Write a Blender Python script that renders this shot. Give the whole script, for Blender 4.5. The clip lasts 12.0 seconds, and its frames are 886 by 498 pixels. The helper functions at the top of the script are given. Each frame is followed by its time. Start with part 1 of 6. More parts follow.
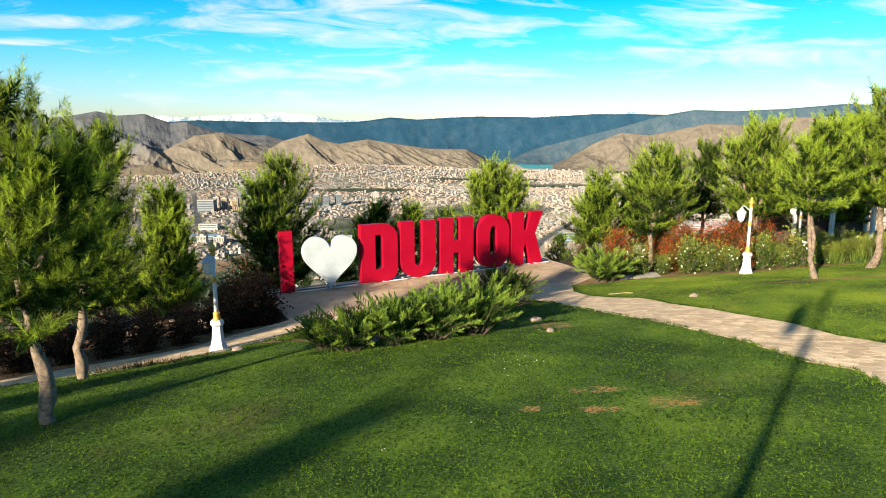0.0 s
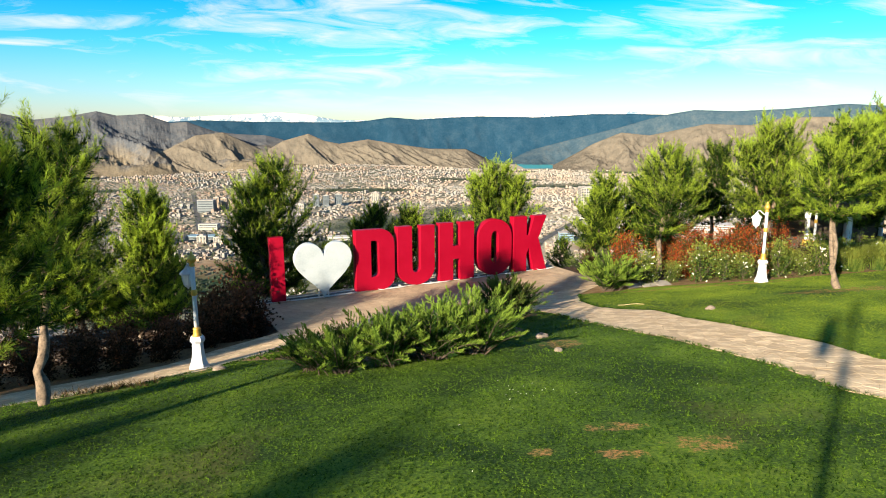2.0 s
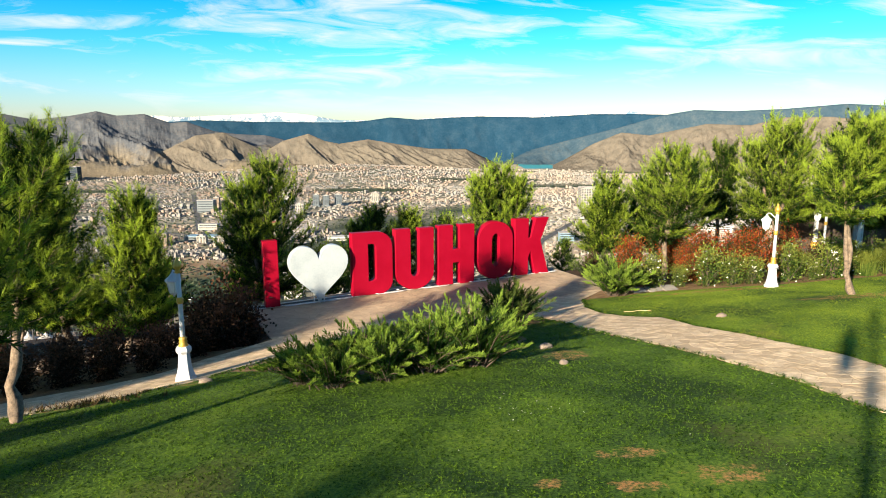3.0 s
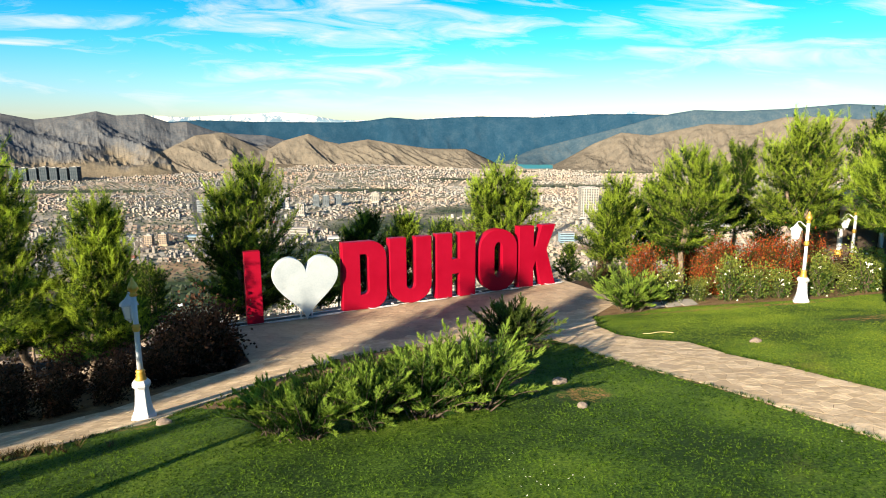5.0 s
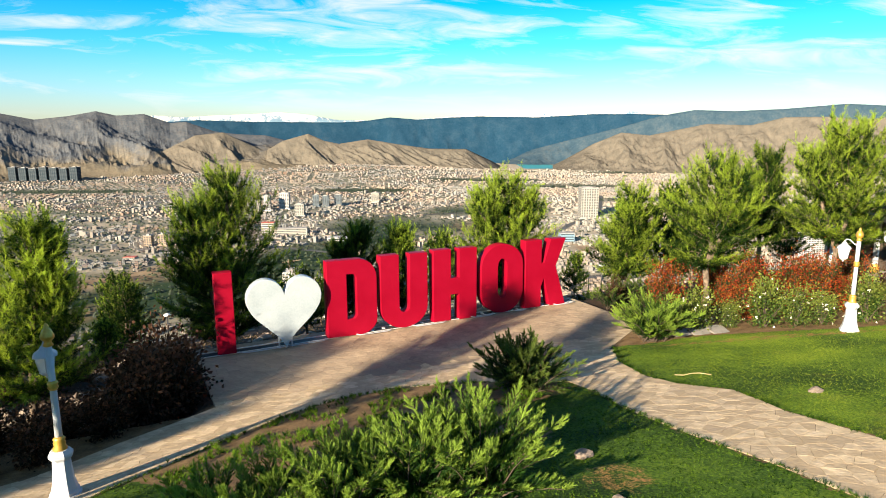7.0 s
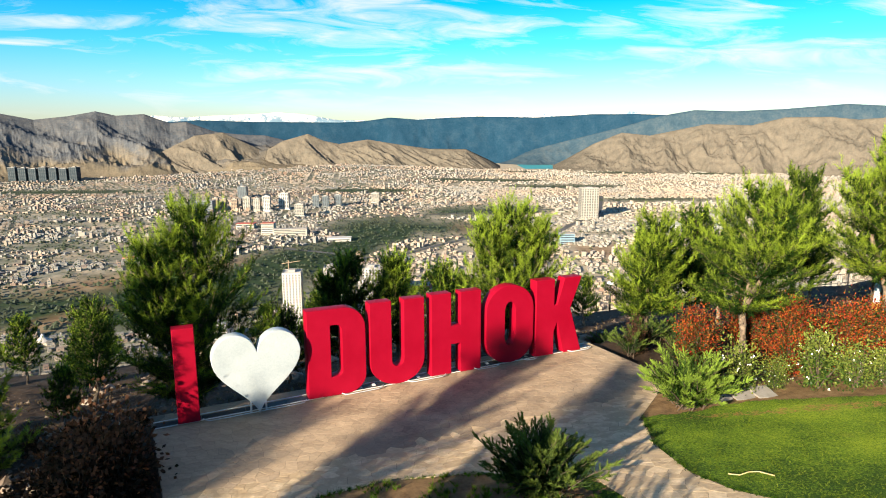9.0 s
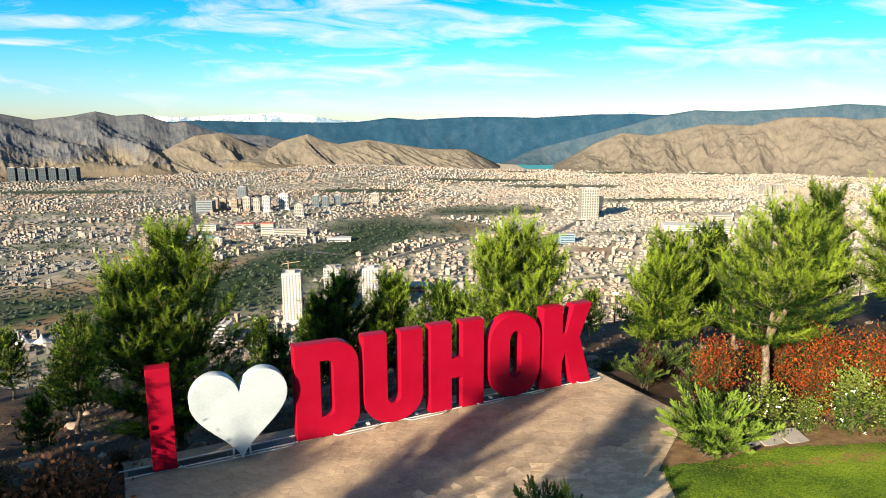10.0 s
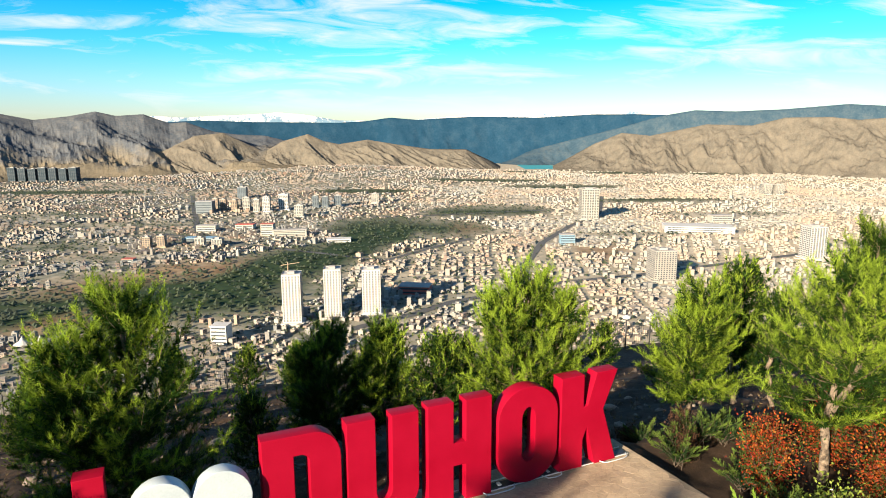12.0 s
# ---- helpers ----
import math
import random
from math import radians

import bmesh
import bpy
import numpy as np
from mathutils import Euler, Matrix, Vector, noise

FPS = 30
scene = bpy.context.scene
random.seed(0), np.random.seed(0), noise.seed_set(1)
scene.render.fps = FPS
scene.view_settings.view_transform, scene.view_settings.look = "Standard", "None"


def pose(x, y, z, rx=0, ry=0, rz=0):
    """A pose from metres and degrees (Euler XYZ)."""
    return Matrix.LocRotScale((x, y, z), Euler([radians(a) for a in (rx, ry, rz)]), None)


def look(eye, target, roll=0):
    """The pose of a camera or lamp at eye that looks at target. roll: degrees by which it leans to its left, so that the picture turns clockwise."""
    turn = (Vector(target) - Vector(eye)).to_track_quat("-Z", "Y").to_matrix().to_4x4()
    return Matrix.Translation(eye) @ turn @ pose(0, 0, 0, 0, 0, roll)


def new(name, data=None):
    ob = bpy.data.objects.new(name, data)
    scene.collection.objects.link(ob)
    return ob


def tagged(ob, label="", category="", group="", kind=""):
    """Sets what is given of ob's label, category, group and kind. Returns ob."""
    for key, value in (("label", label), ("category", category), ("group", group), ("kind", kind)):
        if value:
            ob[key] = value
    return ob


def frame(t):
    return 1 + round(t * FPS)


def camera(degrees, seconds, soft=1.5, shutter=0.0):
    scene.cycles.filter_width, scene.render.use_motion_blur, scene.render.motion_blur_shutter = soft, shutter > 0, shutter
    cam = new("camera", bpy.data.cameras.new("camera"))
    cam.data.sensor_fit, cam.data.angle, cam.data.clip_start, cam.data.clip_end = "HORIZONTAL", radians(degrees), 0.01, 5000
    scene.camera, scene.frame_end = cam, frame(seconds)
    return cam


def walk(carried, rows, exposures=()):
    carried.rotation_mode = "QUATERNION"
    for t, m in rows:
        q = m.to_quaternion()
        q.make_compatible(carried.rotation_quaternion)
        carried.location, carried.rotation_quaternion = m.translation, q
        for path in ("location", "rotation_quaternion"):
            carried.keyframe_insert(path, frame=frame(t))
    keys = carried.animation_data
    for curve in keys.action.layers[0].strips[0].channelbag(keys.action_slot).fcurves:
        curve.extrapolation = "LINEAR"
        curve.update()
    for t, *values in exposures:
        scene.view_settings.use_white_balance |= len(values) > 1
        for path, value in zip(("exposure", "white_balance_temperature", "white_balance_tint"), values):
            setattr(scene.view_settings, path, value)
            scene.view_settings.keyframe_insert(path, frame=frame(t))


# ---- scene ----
# ---- camera ----
cam = camera(68.57, 12.0, soft=1.0)
EYES = [(0.0, 0.0, 0.0, 5.57), (1.0, 0.02, 0.55, 5.58), (2.0, 0.035, 1.16, 5.59), (3.0, 0.06, 1.86, 5.58),
        (4.0, 0.085, 2.70, 5.585), (5.0, 0.11, 3.68, 5.595), (6.0, 0.15, 4.84, 5.60), (7.0, 0.19, 6.07, 5.70),
        (8.0, 0.21, 7.36, 5.98), (9.0, 0.215, 8.74, 6.36), (10.0, 0.215, 10.10, 6.765), (11.0, 0.21, 11.47, 7.16),
        (12.0, 0.22, 12.82, 7.58)]
PITCH, ROLL = 10.32, -0.2
walk(cam, [(t, pose(x, y, z, 90 - PITCH, 0, 0) @ pose(0, 0, 0, 0, 0, ROLL)) for t, x, y, z in EYES])
scene.view_settings.exposure = 1.95

# ---- light ----
SUN_AZ, SUN_EL = 34.0, 17.2      # the shadows run 34 degrees to the right of straight ahead
sun = new("sun", bpy.data.lights.new("sun", "SUN"))
sun.data.energy, sun.data.angle, sun.data.color = 4.7, radians(0.9), (1.0, 0.84, 0.62)
to_sun = Vector((-math.sin(radians(SUN_AZ)) * math.cos(radians(SUN_EL)), -math.cos(radians(SUN_AZ)) * math.cos(radians(SUN_EL)), math.sin(radians(SUN_EL))))
sun.matrix_world = look((0, 0, 60), Vector((0, 0, 60)) - to_sun)


class Nodes:
    """Short hand for node trees."""

    def __init__(self, tree):
        self.tree = tree
        tree.nodes.clear()

    def add(self, kind, **values):
        n = self.tree.nodes.new(kind)
        for key, v in values.items():
            if key in n.inputs:
                if isinstance(v, bpy.types.NodeSocket):
                    self.tree.links.new(v, n.inputs[key])
                else:
                    n.inputs[key].default_value = v
        return n

    def link(self, a, b):
        self.tree.links.new(a, b)

    def math(self, op, a, b=0.0, clamp=False):
        n = self.tree.nodes.new("ShaderNodeMath")
        n.operation, n.use_clamp = op, clamp
        for i, v in enumerate((a, b)):
            if isinstance(v, bpy.types.NodeSocket):
                self.link(v, n.inputs[i])
            else:
                n.inputs[i].default_value = v
        return n.outputs[0]

    def mix(self, fac, a, b, blend="MIX"):
        n = self.tree.nodes.new("ShaderNodeMix")
        n.data_type, n.blend_type = "RGBA", blend
        for i, v in ((0, fac), (6, a), (7, b)):
            if isinstance(v, bpy.types.NodeSocket):
                self.link(v, n.inputs[i])
            else:
                n.inputs[i].default_value = v if i == 0 else (*v, 1) if len(v) == 3 else v
        return n.outputs[2]

    def noise(self, vec, scale, detail=4.0, rough=0.55, dist=0.0):
        n = self.add("ShaderNodeTexNoise", Scale=scale, Detail=detail, Roughness=rough, Distortion=dist)
        if vec is not None:
            self.link(vec, n.inputs["Vector"])
        return n.outputs["Fac"]

    def ramp(self, fac, stops):
        n = self.tree.nodes.new("ShaderNodeValToRGB")
        el = n.color_ramp.elements
        while len(el) < len(stops):
            el.new(0.5)
        for e, (p, c) in zip(el, stops):
            e.position, e.color = p, (*c, 1) if len(c) == 3 else c
        self.link(fac, n.inputs[0])
        return n.outputs[0]


world = bpy.data.worlds.new("world")
scene.world = world
world.use_nodes = True
w = Nodes(world.node_tree)
sky = w.add("ShaderNodeTexSky")
sky.sky_type, sky.sun_disc = "NISHITA", False
sky.sun_elevation, sky.sun_rotation = radians(SUN_EL), radians(180 + SUN_AZ)
sky.altitude, sky.air_density, sky.dust_density, sky.ozone_density = 900, 1.0, 1.0, 2.0
way = w.add("ShaderNodeTexCoord").outputs["Generated"]
sep = w.add("ShaderNodeSeparateXYZ", Vector=way)
dx, dy, dz = sep.outputs
front = w.math("MAXIMUM", dy, 0.05)
az, el = w.math("DIVIDE", dx, front), w.math("DIVIDE", dz, front)
# clear sky: turquoise overhead, milky towards the horizon
tint = w.ramp(w.math("MULTIPLY", dz, 2.0, True), [(0.0, (0.76, 0.75, 0.74)), (0.06, (0.69, 0.77, 0.85)), (0.14, (0.49, 0.81, 0.98)), (0.24, (0.17, 0.81, 1.09)), (0.36, (0.01, 0.70, 1.15)), (0.6, (0.25, 0.72, 1.0)), (1.0, (0.55, 0.75, 0.85))])
clear = w.mix(1.0, sky.outputs["Color"], tint, "MULTIPLY")
# thin streaky clouds
drift = w.add("ShaderNodeCombineXYZ", X=w.math("ADD", w.math("MULTIPLY", az, 6.5), w.math("MULTIPLY", el, 9.0)), Y=w.math("MULTIPLY", el, 36.0), Z=5.1).outputs[0]
wisps = w.noise(drift, 1.0, 12.0, 0.62, 0.9)


def bank(u, v, ru, rv):
    a = w.math("DIVIDE", w.math("SUBTRACT", az, u), ru)
    b = w.math("DIVIDE", w.math("SUBTRACT", el, v), rv)
    return w.math("SUBTRACT", 1.0, w.math("ADD", w.math("MULTIPLY", a, a), w.math("MULTIPLY", b, b)), True)


banks = bank(-0.12, 0.160, 0.34, 0.055)
for u, v, ru, rv in ((0.40, 0.160, 0.15, 0.055), (0.55, 0.112, 0.36, 0.022), (-0.05, 0.085, 0.36, 0.022), (-0.60, 0.158, 0.3, 0.014), (0.70, 0.178, 0.12, 0.022), (0.25, 0.152, 0.08, 0.018), (-0.62, 0.132, 0.1, 0.008)):
    banks = w.math("MAXIMUM", banks, bank(u, v, ru, rv))
cover = w.math("ADD", w.math("MULTIPLY", banks, 0.20), w.math("MULTIPLY", w.math("SUBTRACT", 0.12, el, True), 0.75))
mask = w.ramp(w.math("ADD", wisps, cover), [(0.56, (0, 0, 0)), (0.84, (0.88, 0.88, 0.88))])
mask = w.math("MULTIPLY", mask, w.math("MULTIPLY", w.math("SUBTRACT", dz, 0.015), 25.0, True))
cloudy = w.mix(mask, clear, (4.6, 4.7, 4.6))
bg = w.add("ShaderNodeBackground", Color=cloudy, Strength=0.058)
w.link(bg.outputs[0], w.add("ShaderNodeOutputWorld").inputs[0])

# ---- materials ----
MATS = {}


def mat(name, c1, c2, scale=4.0, rough=0.8, bump=0.15, fine=40.0, c3=None, metal=0.0, random=0.0, island=0.0, coat=0.0, thin=0.0, tone="", shine=0.5):
    """Two scales of variation between c1 and c2, with stains of c3, in metres."""
    m = bpy.data.materials.new(name)
    m.use_nodes = True
    n = Nodes(m.node_tree)
    at = n.add("ShaderNodeTexCoord").outputs["Object"]
    big, small = n.noise(at, scale, 5.0), n.noise(at, fine, 3.0)
    blend = n.math("ADD", n.math("MULTIPLY", big, 0.65), n.math("MULTIPLY", small, 0.35))
    if random:
        blend = n.math("ADD", blend, n.math("MULTIPLY", n.math("SUBTRACT", n.add("ShaderNodeObjectInfo").outputs["Random"], 0.5), random))
    if island:
        blend = n.math("ADD", blend, n.math("MULTIPLY", n.math("SUBTRACT", n.add("ShaderNodeNewGeometry").outputs["Random Per Island"], 0.5), island))
    if tone:
        a = n.add("ShaderNodeAttribute")
        a.attribute_name = tone
        blend = n.math("ADD", blend, n.math("SUBTRACT", a.outputs["Fac"], 0.5))
    colour = n.ramp(blend, [(0.3, c1), (0.7, c2)])
    if c3:
        stain = n.ramp(n.noise(at, scale * 0.4, 8.0, 0.7), [(0.52, (0, 0, 0)), (0.66, (1, 1, 1))])
        colour = n.mix(stain, colour, c3)
    p = n.add("ShaderNodeBsdfPrincipled", Metallic=metal)
    n.link(colour, p.inputs["Base Color"])
    n.link(n.math("ADD", n.math("MULTIPLY", n.math("SUBTRACT", big, 0.5), 0.3), rough, True), p.inputs["Roughness"])
    p.inputs["Coat Weight"].default_value = coat
    p.inputs["Specular IOR Level"].default_value = shine
    if bump:
        b = n.add("ShaderNodeBump", Strength=bump, Distance=0.02, Height=blend if not (island or random) else n.math("ADD", big, small))
        n.link(b.outputs[0], p.inputs["Normal"])
    out = p.outputs[0]
    if thin:
        t = n.add("ShaderNodeBsdfTranslucent")
        n.link(n.mix(1.0, colour, (1.5, 1.5, 0.9), "MULTIPLY"), t.inputs["Color"])
        mx = n.add("ShaderNodeMixShader", Fac=thin)
        n.link(out, mx.inputs[1]), n.link(t.outputs[0], mx.inputs[2])
        out = mx.outputs[0]
        p.inputs["Specular IOR Level"].default_value = 0.1
    n.link(out, n.add("ShaderNodeOutputMaterial").inputs[0])
    MATS[name] = m
    return m


RED = mat("red_paint", (0.185, 0.0006, 0.010), (0.250, 0.0015, 0.017), 1.5, 0.5, 0.03, 60, shine=0.12)
WHITE = mat("white_paint", (0.37, 0.39, 0.42), (0.47, 0.48, 0.50), 2.0, 0.4, 0.03, 50)
# broad mottling of the heart's panel imitates dappled light
CLADDING = mat("white_panel", (0.255, 0.30, 0.325), (0.385, 0.43, 0.455), 1.6, 0.4, 0.04, 30)
GOLD = mat("gold_paint", (0.42, 0.24, 0.04), (0.62, 0.40, 0.08), 12, 0.4, 0.05, 60, metal=0.55)
PIPE = mat("galvanised_pipe", (0.55, 0.54, 0.52), (0.72, 0.7, 0.66), 6, 0.4, 0.05, 60, metal=0.3)
IRON = mat("black_iron", (0.012, 0.012, 0.014), (0.03, 0.03, 0.032), 6, 0.5, 0.05, 60)
LAMP_GLASS = mat("lantern_glass", (0.55, 0.57, 0.58), (0.7, 0.72, 0.72), 8, 0.15, 0.02, 60)
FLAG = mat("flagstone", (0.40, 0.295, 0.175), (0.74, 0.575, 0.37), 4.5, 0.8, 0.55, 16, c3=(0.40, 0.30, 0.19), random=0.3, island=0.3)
# platform stone: weathered, and darkened to stand in for tree shade
WORN_SHADY_FLAG = mat("weathered_shaded_flagstone", (0.20, 0.148, 0.098), (0.45, 0.34, 0.222), 1.1, 0.8, 0.35, 14, c3=(0.25, 0.19, 0.13), random=0.13, island=0.13)
MORTAR = mat("mortar", (0.13, 0.098, 0.066), (0.24, 0.186, 0.128), 3.0, 0.9, 0.2, 30)
CONCRETE = mat("concrete", (0.20, 0.18, 0.16), (0.32, 0.30, 0.27), 1.4, 0.85, 0.3, 30, c3=(0.16, 0.14, 0.12))
ROCK = mat("pale_rock", (0.07, 0.05, 0.038), (0.23, 0.18, 0.14), 5, 0.85, 0.5, 40, random=0.4, island=0.4)
BARK = mat("pine_bark", (0.010, 0.007, 0.005), (0.25, 0.185, 0.128), 12, 0.95, 1.0, 34)
TWIG = mat("pine_twigs", (0.04, 0.03, 0.016), (0.15, 0.115, 0.06), 9, 0.9, 0.3, 45)
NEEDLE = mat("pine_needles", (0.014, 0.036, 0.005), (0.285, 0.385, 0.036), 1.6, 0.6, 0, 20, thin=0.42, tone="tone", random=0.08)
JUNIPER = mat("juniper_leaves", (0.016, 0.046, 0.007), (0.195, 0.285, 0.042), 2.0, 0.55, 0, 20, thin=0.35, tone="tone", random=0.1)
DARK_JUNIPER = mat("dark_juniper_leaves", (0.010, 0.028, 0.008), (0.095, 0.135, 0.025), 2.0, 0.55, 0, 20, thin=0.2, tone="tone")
GRASS = mat("grass_blades", (0.007, 0.028, 0.001), (0.102, 0.178, 0.013), 0.8, 0.6, 0, 6, thin=0.35, tone="tone")
LUSH_GRASS = mat("lush_grass_blades", (0.046, 0.078, 0.006), (0.165, 0.212, 0.019), 0.8, 0.6, 0, 6, thin=0.35, tone="tone")
ROSE_LEAF = mat("rose_leaves", (0.025, 0.055, 0.01), (0.18, 0.21, 0.04), 3, 0.45, 0, 20, thin=0.3, tone="tone")

HEDGE_LEAF = mat("hedge_leaves", (0.010, 0.010, 0.005), (0.094, 0.046, 0.028), 2.2, 0.7, 0, 20, thin=0.3, tone="tone")
ROSE_WHITE = mat("white_petals", (0.72, 0.7, 0.58), (0.85, 0.84, 0.76), 20, 0.5, 0, 60)
STEM = mat("woody_stems", (0.03, 0.021, 0.014), (0.09, 0.064, 0.044), 14, 0.9, 0.3, 60)


def mixed_leaf():
    """Autumn leaves: dark green through red to orange, leaf by leaf and patch by patch."""
    m = bpy.data.materials.new("autumn_leaves")
    m.use_nodes = True
    n = Nodes(m.node_tree)
    at = n.add("ShaderNodeTexCoord").outputs["Object"]
    v = n.math("ADD", n.math("MULTIPLY", n.noise(at, 2.4, 3), 0.75), n.math("MULTIPLY", n.add("ShaderNodeNewGeometry").outputs["Random Per Island"], 0.3))
    colour = n.ramp(v, [(0.43, (0.035, 0.06, 0.012)), (0.50, (0.080, 0.034, 0.012)), (0.56, (0.21, 0.020, 0.011)), (0.66, (0.33, 0.085, 0.014)), (0.76, (0.15, 0.14, 0.03))])
    p = n.add("ShaderNodeBsdfPrincipled", Roughness=0.65)
    p.inputs["Specular IOR Level"].default_value = 0.1
    t = n.add("ShaderNodeBsdfTranslucent")
    n.link(colour, p.inputs["Base Color"]), n.link(colour, t.inputs["Color"])
    mx = n.add("ShaderNodeMixShader", Fac=0.3)
    n.link(p.outputs[0], mx.inputs[1]), n.link(t.outputs[0], mx.inputs[2])
    n.link(mx.outputs[0], n.add("ShaderNodeOutputMaterial").inputs[0])
    return m


RED_LEAF = mixed_leaf()


# ---- builders ----
def fast_mesh(name, verts, faces, material=None, smooth=False, **attributes):
    """A mesh from arrays: verts (n, 3), faces (m, 3) or (m, 4), and float attributes of the points."""
    verts, faces = np.asarray(verts, np.float32), np.asarray(faces, np.int32)
    me = bpy.data.meshes.new(name)
    k = faces.shape[1]
    me.vertices.add(len(verts)), me.loops.add(faces.size), me.polygons.add(len(faces))
    me.vertices.foreach_set("co", verts.ravel())
    me.loops.foreach_set("vertex_index", faces.ravel())
    me.polygons.foreach_set("loop_start", np.arange(0, faces.size, k, dtype=np.int32))
    me.polygons.foreach_set("use_smooth", np.full(len(faces), smooth))
    for key, values in attributes.items():
        me.attributes.new(key, "FLOAT", "POINT").data.foreach_set("value", np.asarray(values, np.float32))
    me.update(calc_edges=True)
    if material:
        me.materials.append(material)
    return me


def part(name, data, material=None, parent=None, label=""):
    """Links a mesh or bmesh as one object, under a thing or a part."""
    if isinstance(data, bmesh.types.BMesh):
        me = bpy.data.meshes.new(name)
        data.to_mesh(me), data.free()
        data = me
    if material and not data.materials:
        data.materials.append(material)
    ob = new(name, data)
    ob.parent = parent
    return tagged(ob, label)


def thing(name, place, label, category, group="", kind=""):
    ob = new(name)
    ob.matrix_basis = place if isinstance(place, Matrix) else Matrix.Translation(place)
    ob.empty_display_size = 0.2
    return tagged(ob, label, category, group, kind)


def box(bm, lo, hi, bevel=0.0):
    r = bmesh.ops.create_cube(bm, size=1.0, matrix=Matrix.Translation((Vector(lo) + Vector(hi)) / 2) @ Matrix.Diagonal((*(Vector(hi) - Vector(lo)), 1)))
    if bevel:
        bmesh.ops.bevel(bm, geom=list({e for v in r["verts"] for e in v.link_edges}), offset=bevel, segments=2, affect="EDGES", profile=0.5)


def box_mesh(lo, hi, bevel=0.0):
    bm = bmesh.new()
    box(bm, lo, hi, bevel)
    return bm


def lathe(profile, sides=16, smooth=True):
    """A turned body from (radius, height) pairs."""
    bm = bmesh.new()
    rings = [[bm.verts.new((r * math.cos(2 * math.pi * i / sides), r * math.sin(2 * math.pi * i / sides), z)) for i in range(sides)] for r, z in profile]
    for a, b in zip(rings, rings[1:]):
        for i in range(sides):
            bm.faces.new((a[i], a[(i + 1) % sides], b[(i + 1) % sides], b[i])).smooth = smooth
    bm.faces.new(rings[0][::-1]), bm.faces.new(rings[-1])
    return bm


def tube(points, radii, sides=7):
    """Verts and quads of a tapering tube along points."""
    points = np.asarray(points, float)
    verts, quads = [], []
    for i, p in enumerate(points):
        d = points[min(i + 1, len(points) - 1)] - points[max(i - 1, 0)]
        d = d / (np.linalg.norm(d) + 1e-9)
        a = np.cross(d, (0.31, 0.95, 0.1) if abs(d[2]) > 0.8 else (0, 0, 1))
        a /= np.linalg.norm(a)
        b = np.cross(d, a)
        for k in range(sides):
            t = 2 * math.pi * k / sides
            verts.append(p + radii[i] * (math.cos(t) * a + math.sin(t) * b))
    for i in range(len(points) - 1):
        for k in range(sides):
            quads.append((i * sides + k, i * sides + (k + 1) % sides, (i + 1) * sides + (k + 1) % sides, (i + 1) * sides + k))
    return verts, quads


def tubes(runs, sides=6):
    V, F = [], []
    for points, radii in runs:
        v, f = tube(points, radii, sides)
        F += [tuple(i + len(V) for i in q) for q in f]
        V += v
    return V, F


def unit(v):
    return v / (np.linalg.norm(v, axis=-1, keepdims=True) + 1e-9)


def tufts(rng, base, heading, run, count, length, width, spread, tone, curve=0.0):
    """count thin blades round each of the shoots that start at base, head along heading and are run long."""
    m = len(base)
    along = rng.random((m, count)) ** 0.8
    P = base[:, None] + heading[:, None] * (along * np.reshape(run, (-1, 1)))[..., None]
    side = unit(np.cross(heading[:, None], rng.normal(size=(m, count, 3))))
    ang = spread * (0.6 + 0.6 * rng.random((m, count, 1)))
    D = unit(heading[:, None] * np.cos(ang) + side * np.sin(ang))
    L = length * (0.65 + 0.6 * rng.random((m, count, 1)))
    across = unit(np.cross(D, rng.normal(size=(m, count, 3)))) * width / 2
    tip = P + D * L
    V = np.stack([P - across, P + across, tip], 2).reshape(-1, 3)
    if curve:
        V[2::3, 2] -= curve * length
    F = np.arange(len(V)).reshape(-1, 3)
    T = np.repeat(np.repeat(tone, count) + rng.normal(0, 0.06, m * count), 3)
    return V, F, T


def leaf_cloud(rng, P, D, length, width, tone):
    """One folded leaf of two triangles at each P."""
    n = len(P)
    D = unit(D + rng.normal(0, 0.6, (n, 3)))
    S = unit(np.cross(D, rng.normal(size=(n, 3))))
    L = length * (0.6 + 0.7 * rng.random((n, 1)))
    V = np.stack([P, P + D * L * 0.5 + S * width, P + D * L, P + D * L * 0.5 - S * width], 1).reshape(-1, 3)
    return V, np.arange(4 * n).reshape(-1, 4), np.repeat(tone + rng.normal(0, 0.08, n), 4)


# ---- the lie of the land ----
ROW, FRONT, ORIGIN = np.array((0.9114, 0.4115)), np.array((0.4115, -0.9114)), np.array((-5.26, 22.49))
PLAIN = -222.4
CUT_S = [-900, -20, -13, -6, -1.15, -0.82, 3.2, 5.5, 7.5, 10, 12, 16.2, 22, 40, 400]
CUT_Z = [-240, -5.9, -3.9, -1.9, -0.55, 0, 0, 0.38, 0.75, 1.2, 1.5, 1.95, 2.5, 3.6, 6.0]
RIM = 53.5       # beyond this line the hillside falls away steeply


def row(s, a, z=0.0):
    """A place s metres in front of the sign and a metres along it."""
    p = ORIGIN + s * FRONT + a * ROW
    return Vector((p[0], p[1], z))


def frame_of(x, y):
    d0, d1 = x - ORIGIN[0], y - ORIGIN[1]
    return d0 * FRONT[0] + d1 * FRONT[1], d0 * ROW[0] + d1 * ROW[1]


def level(a):
    return -0.1 + 0.0185 * np.clip(a, -3, 12)


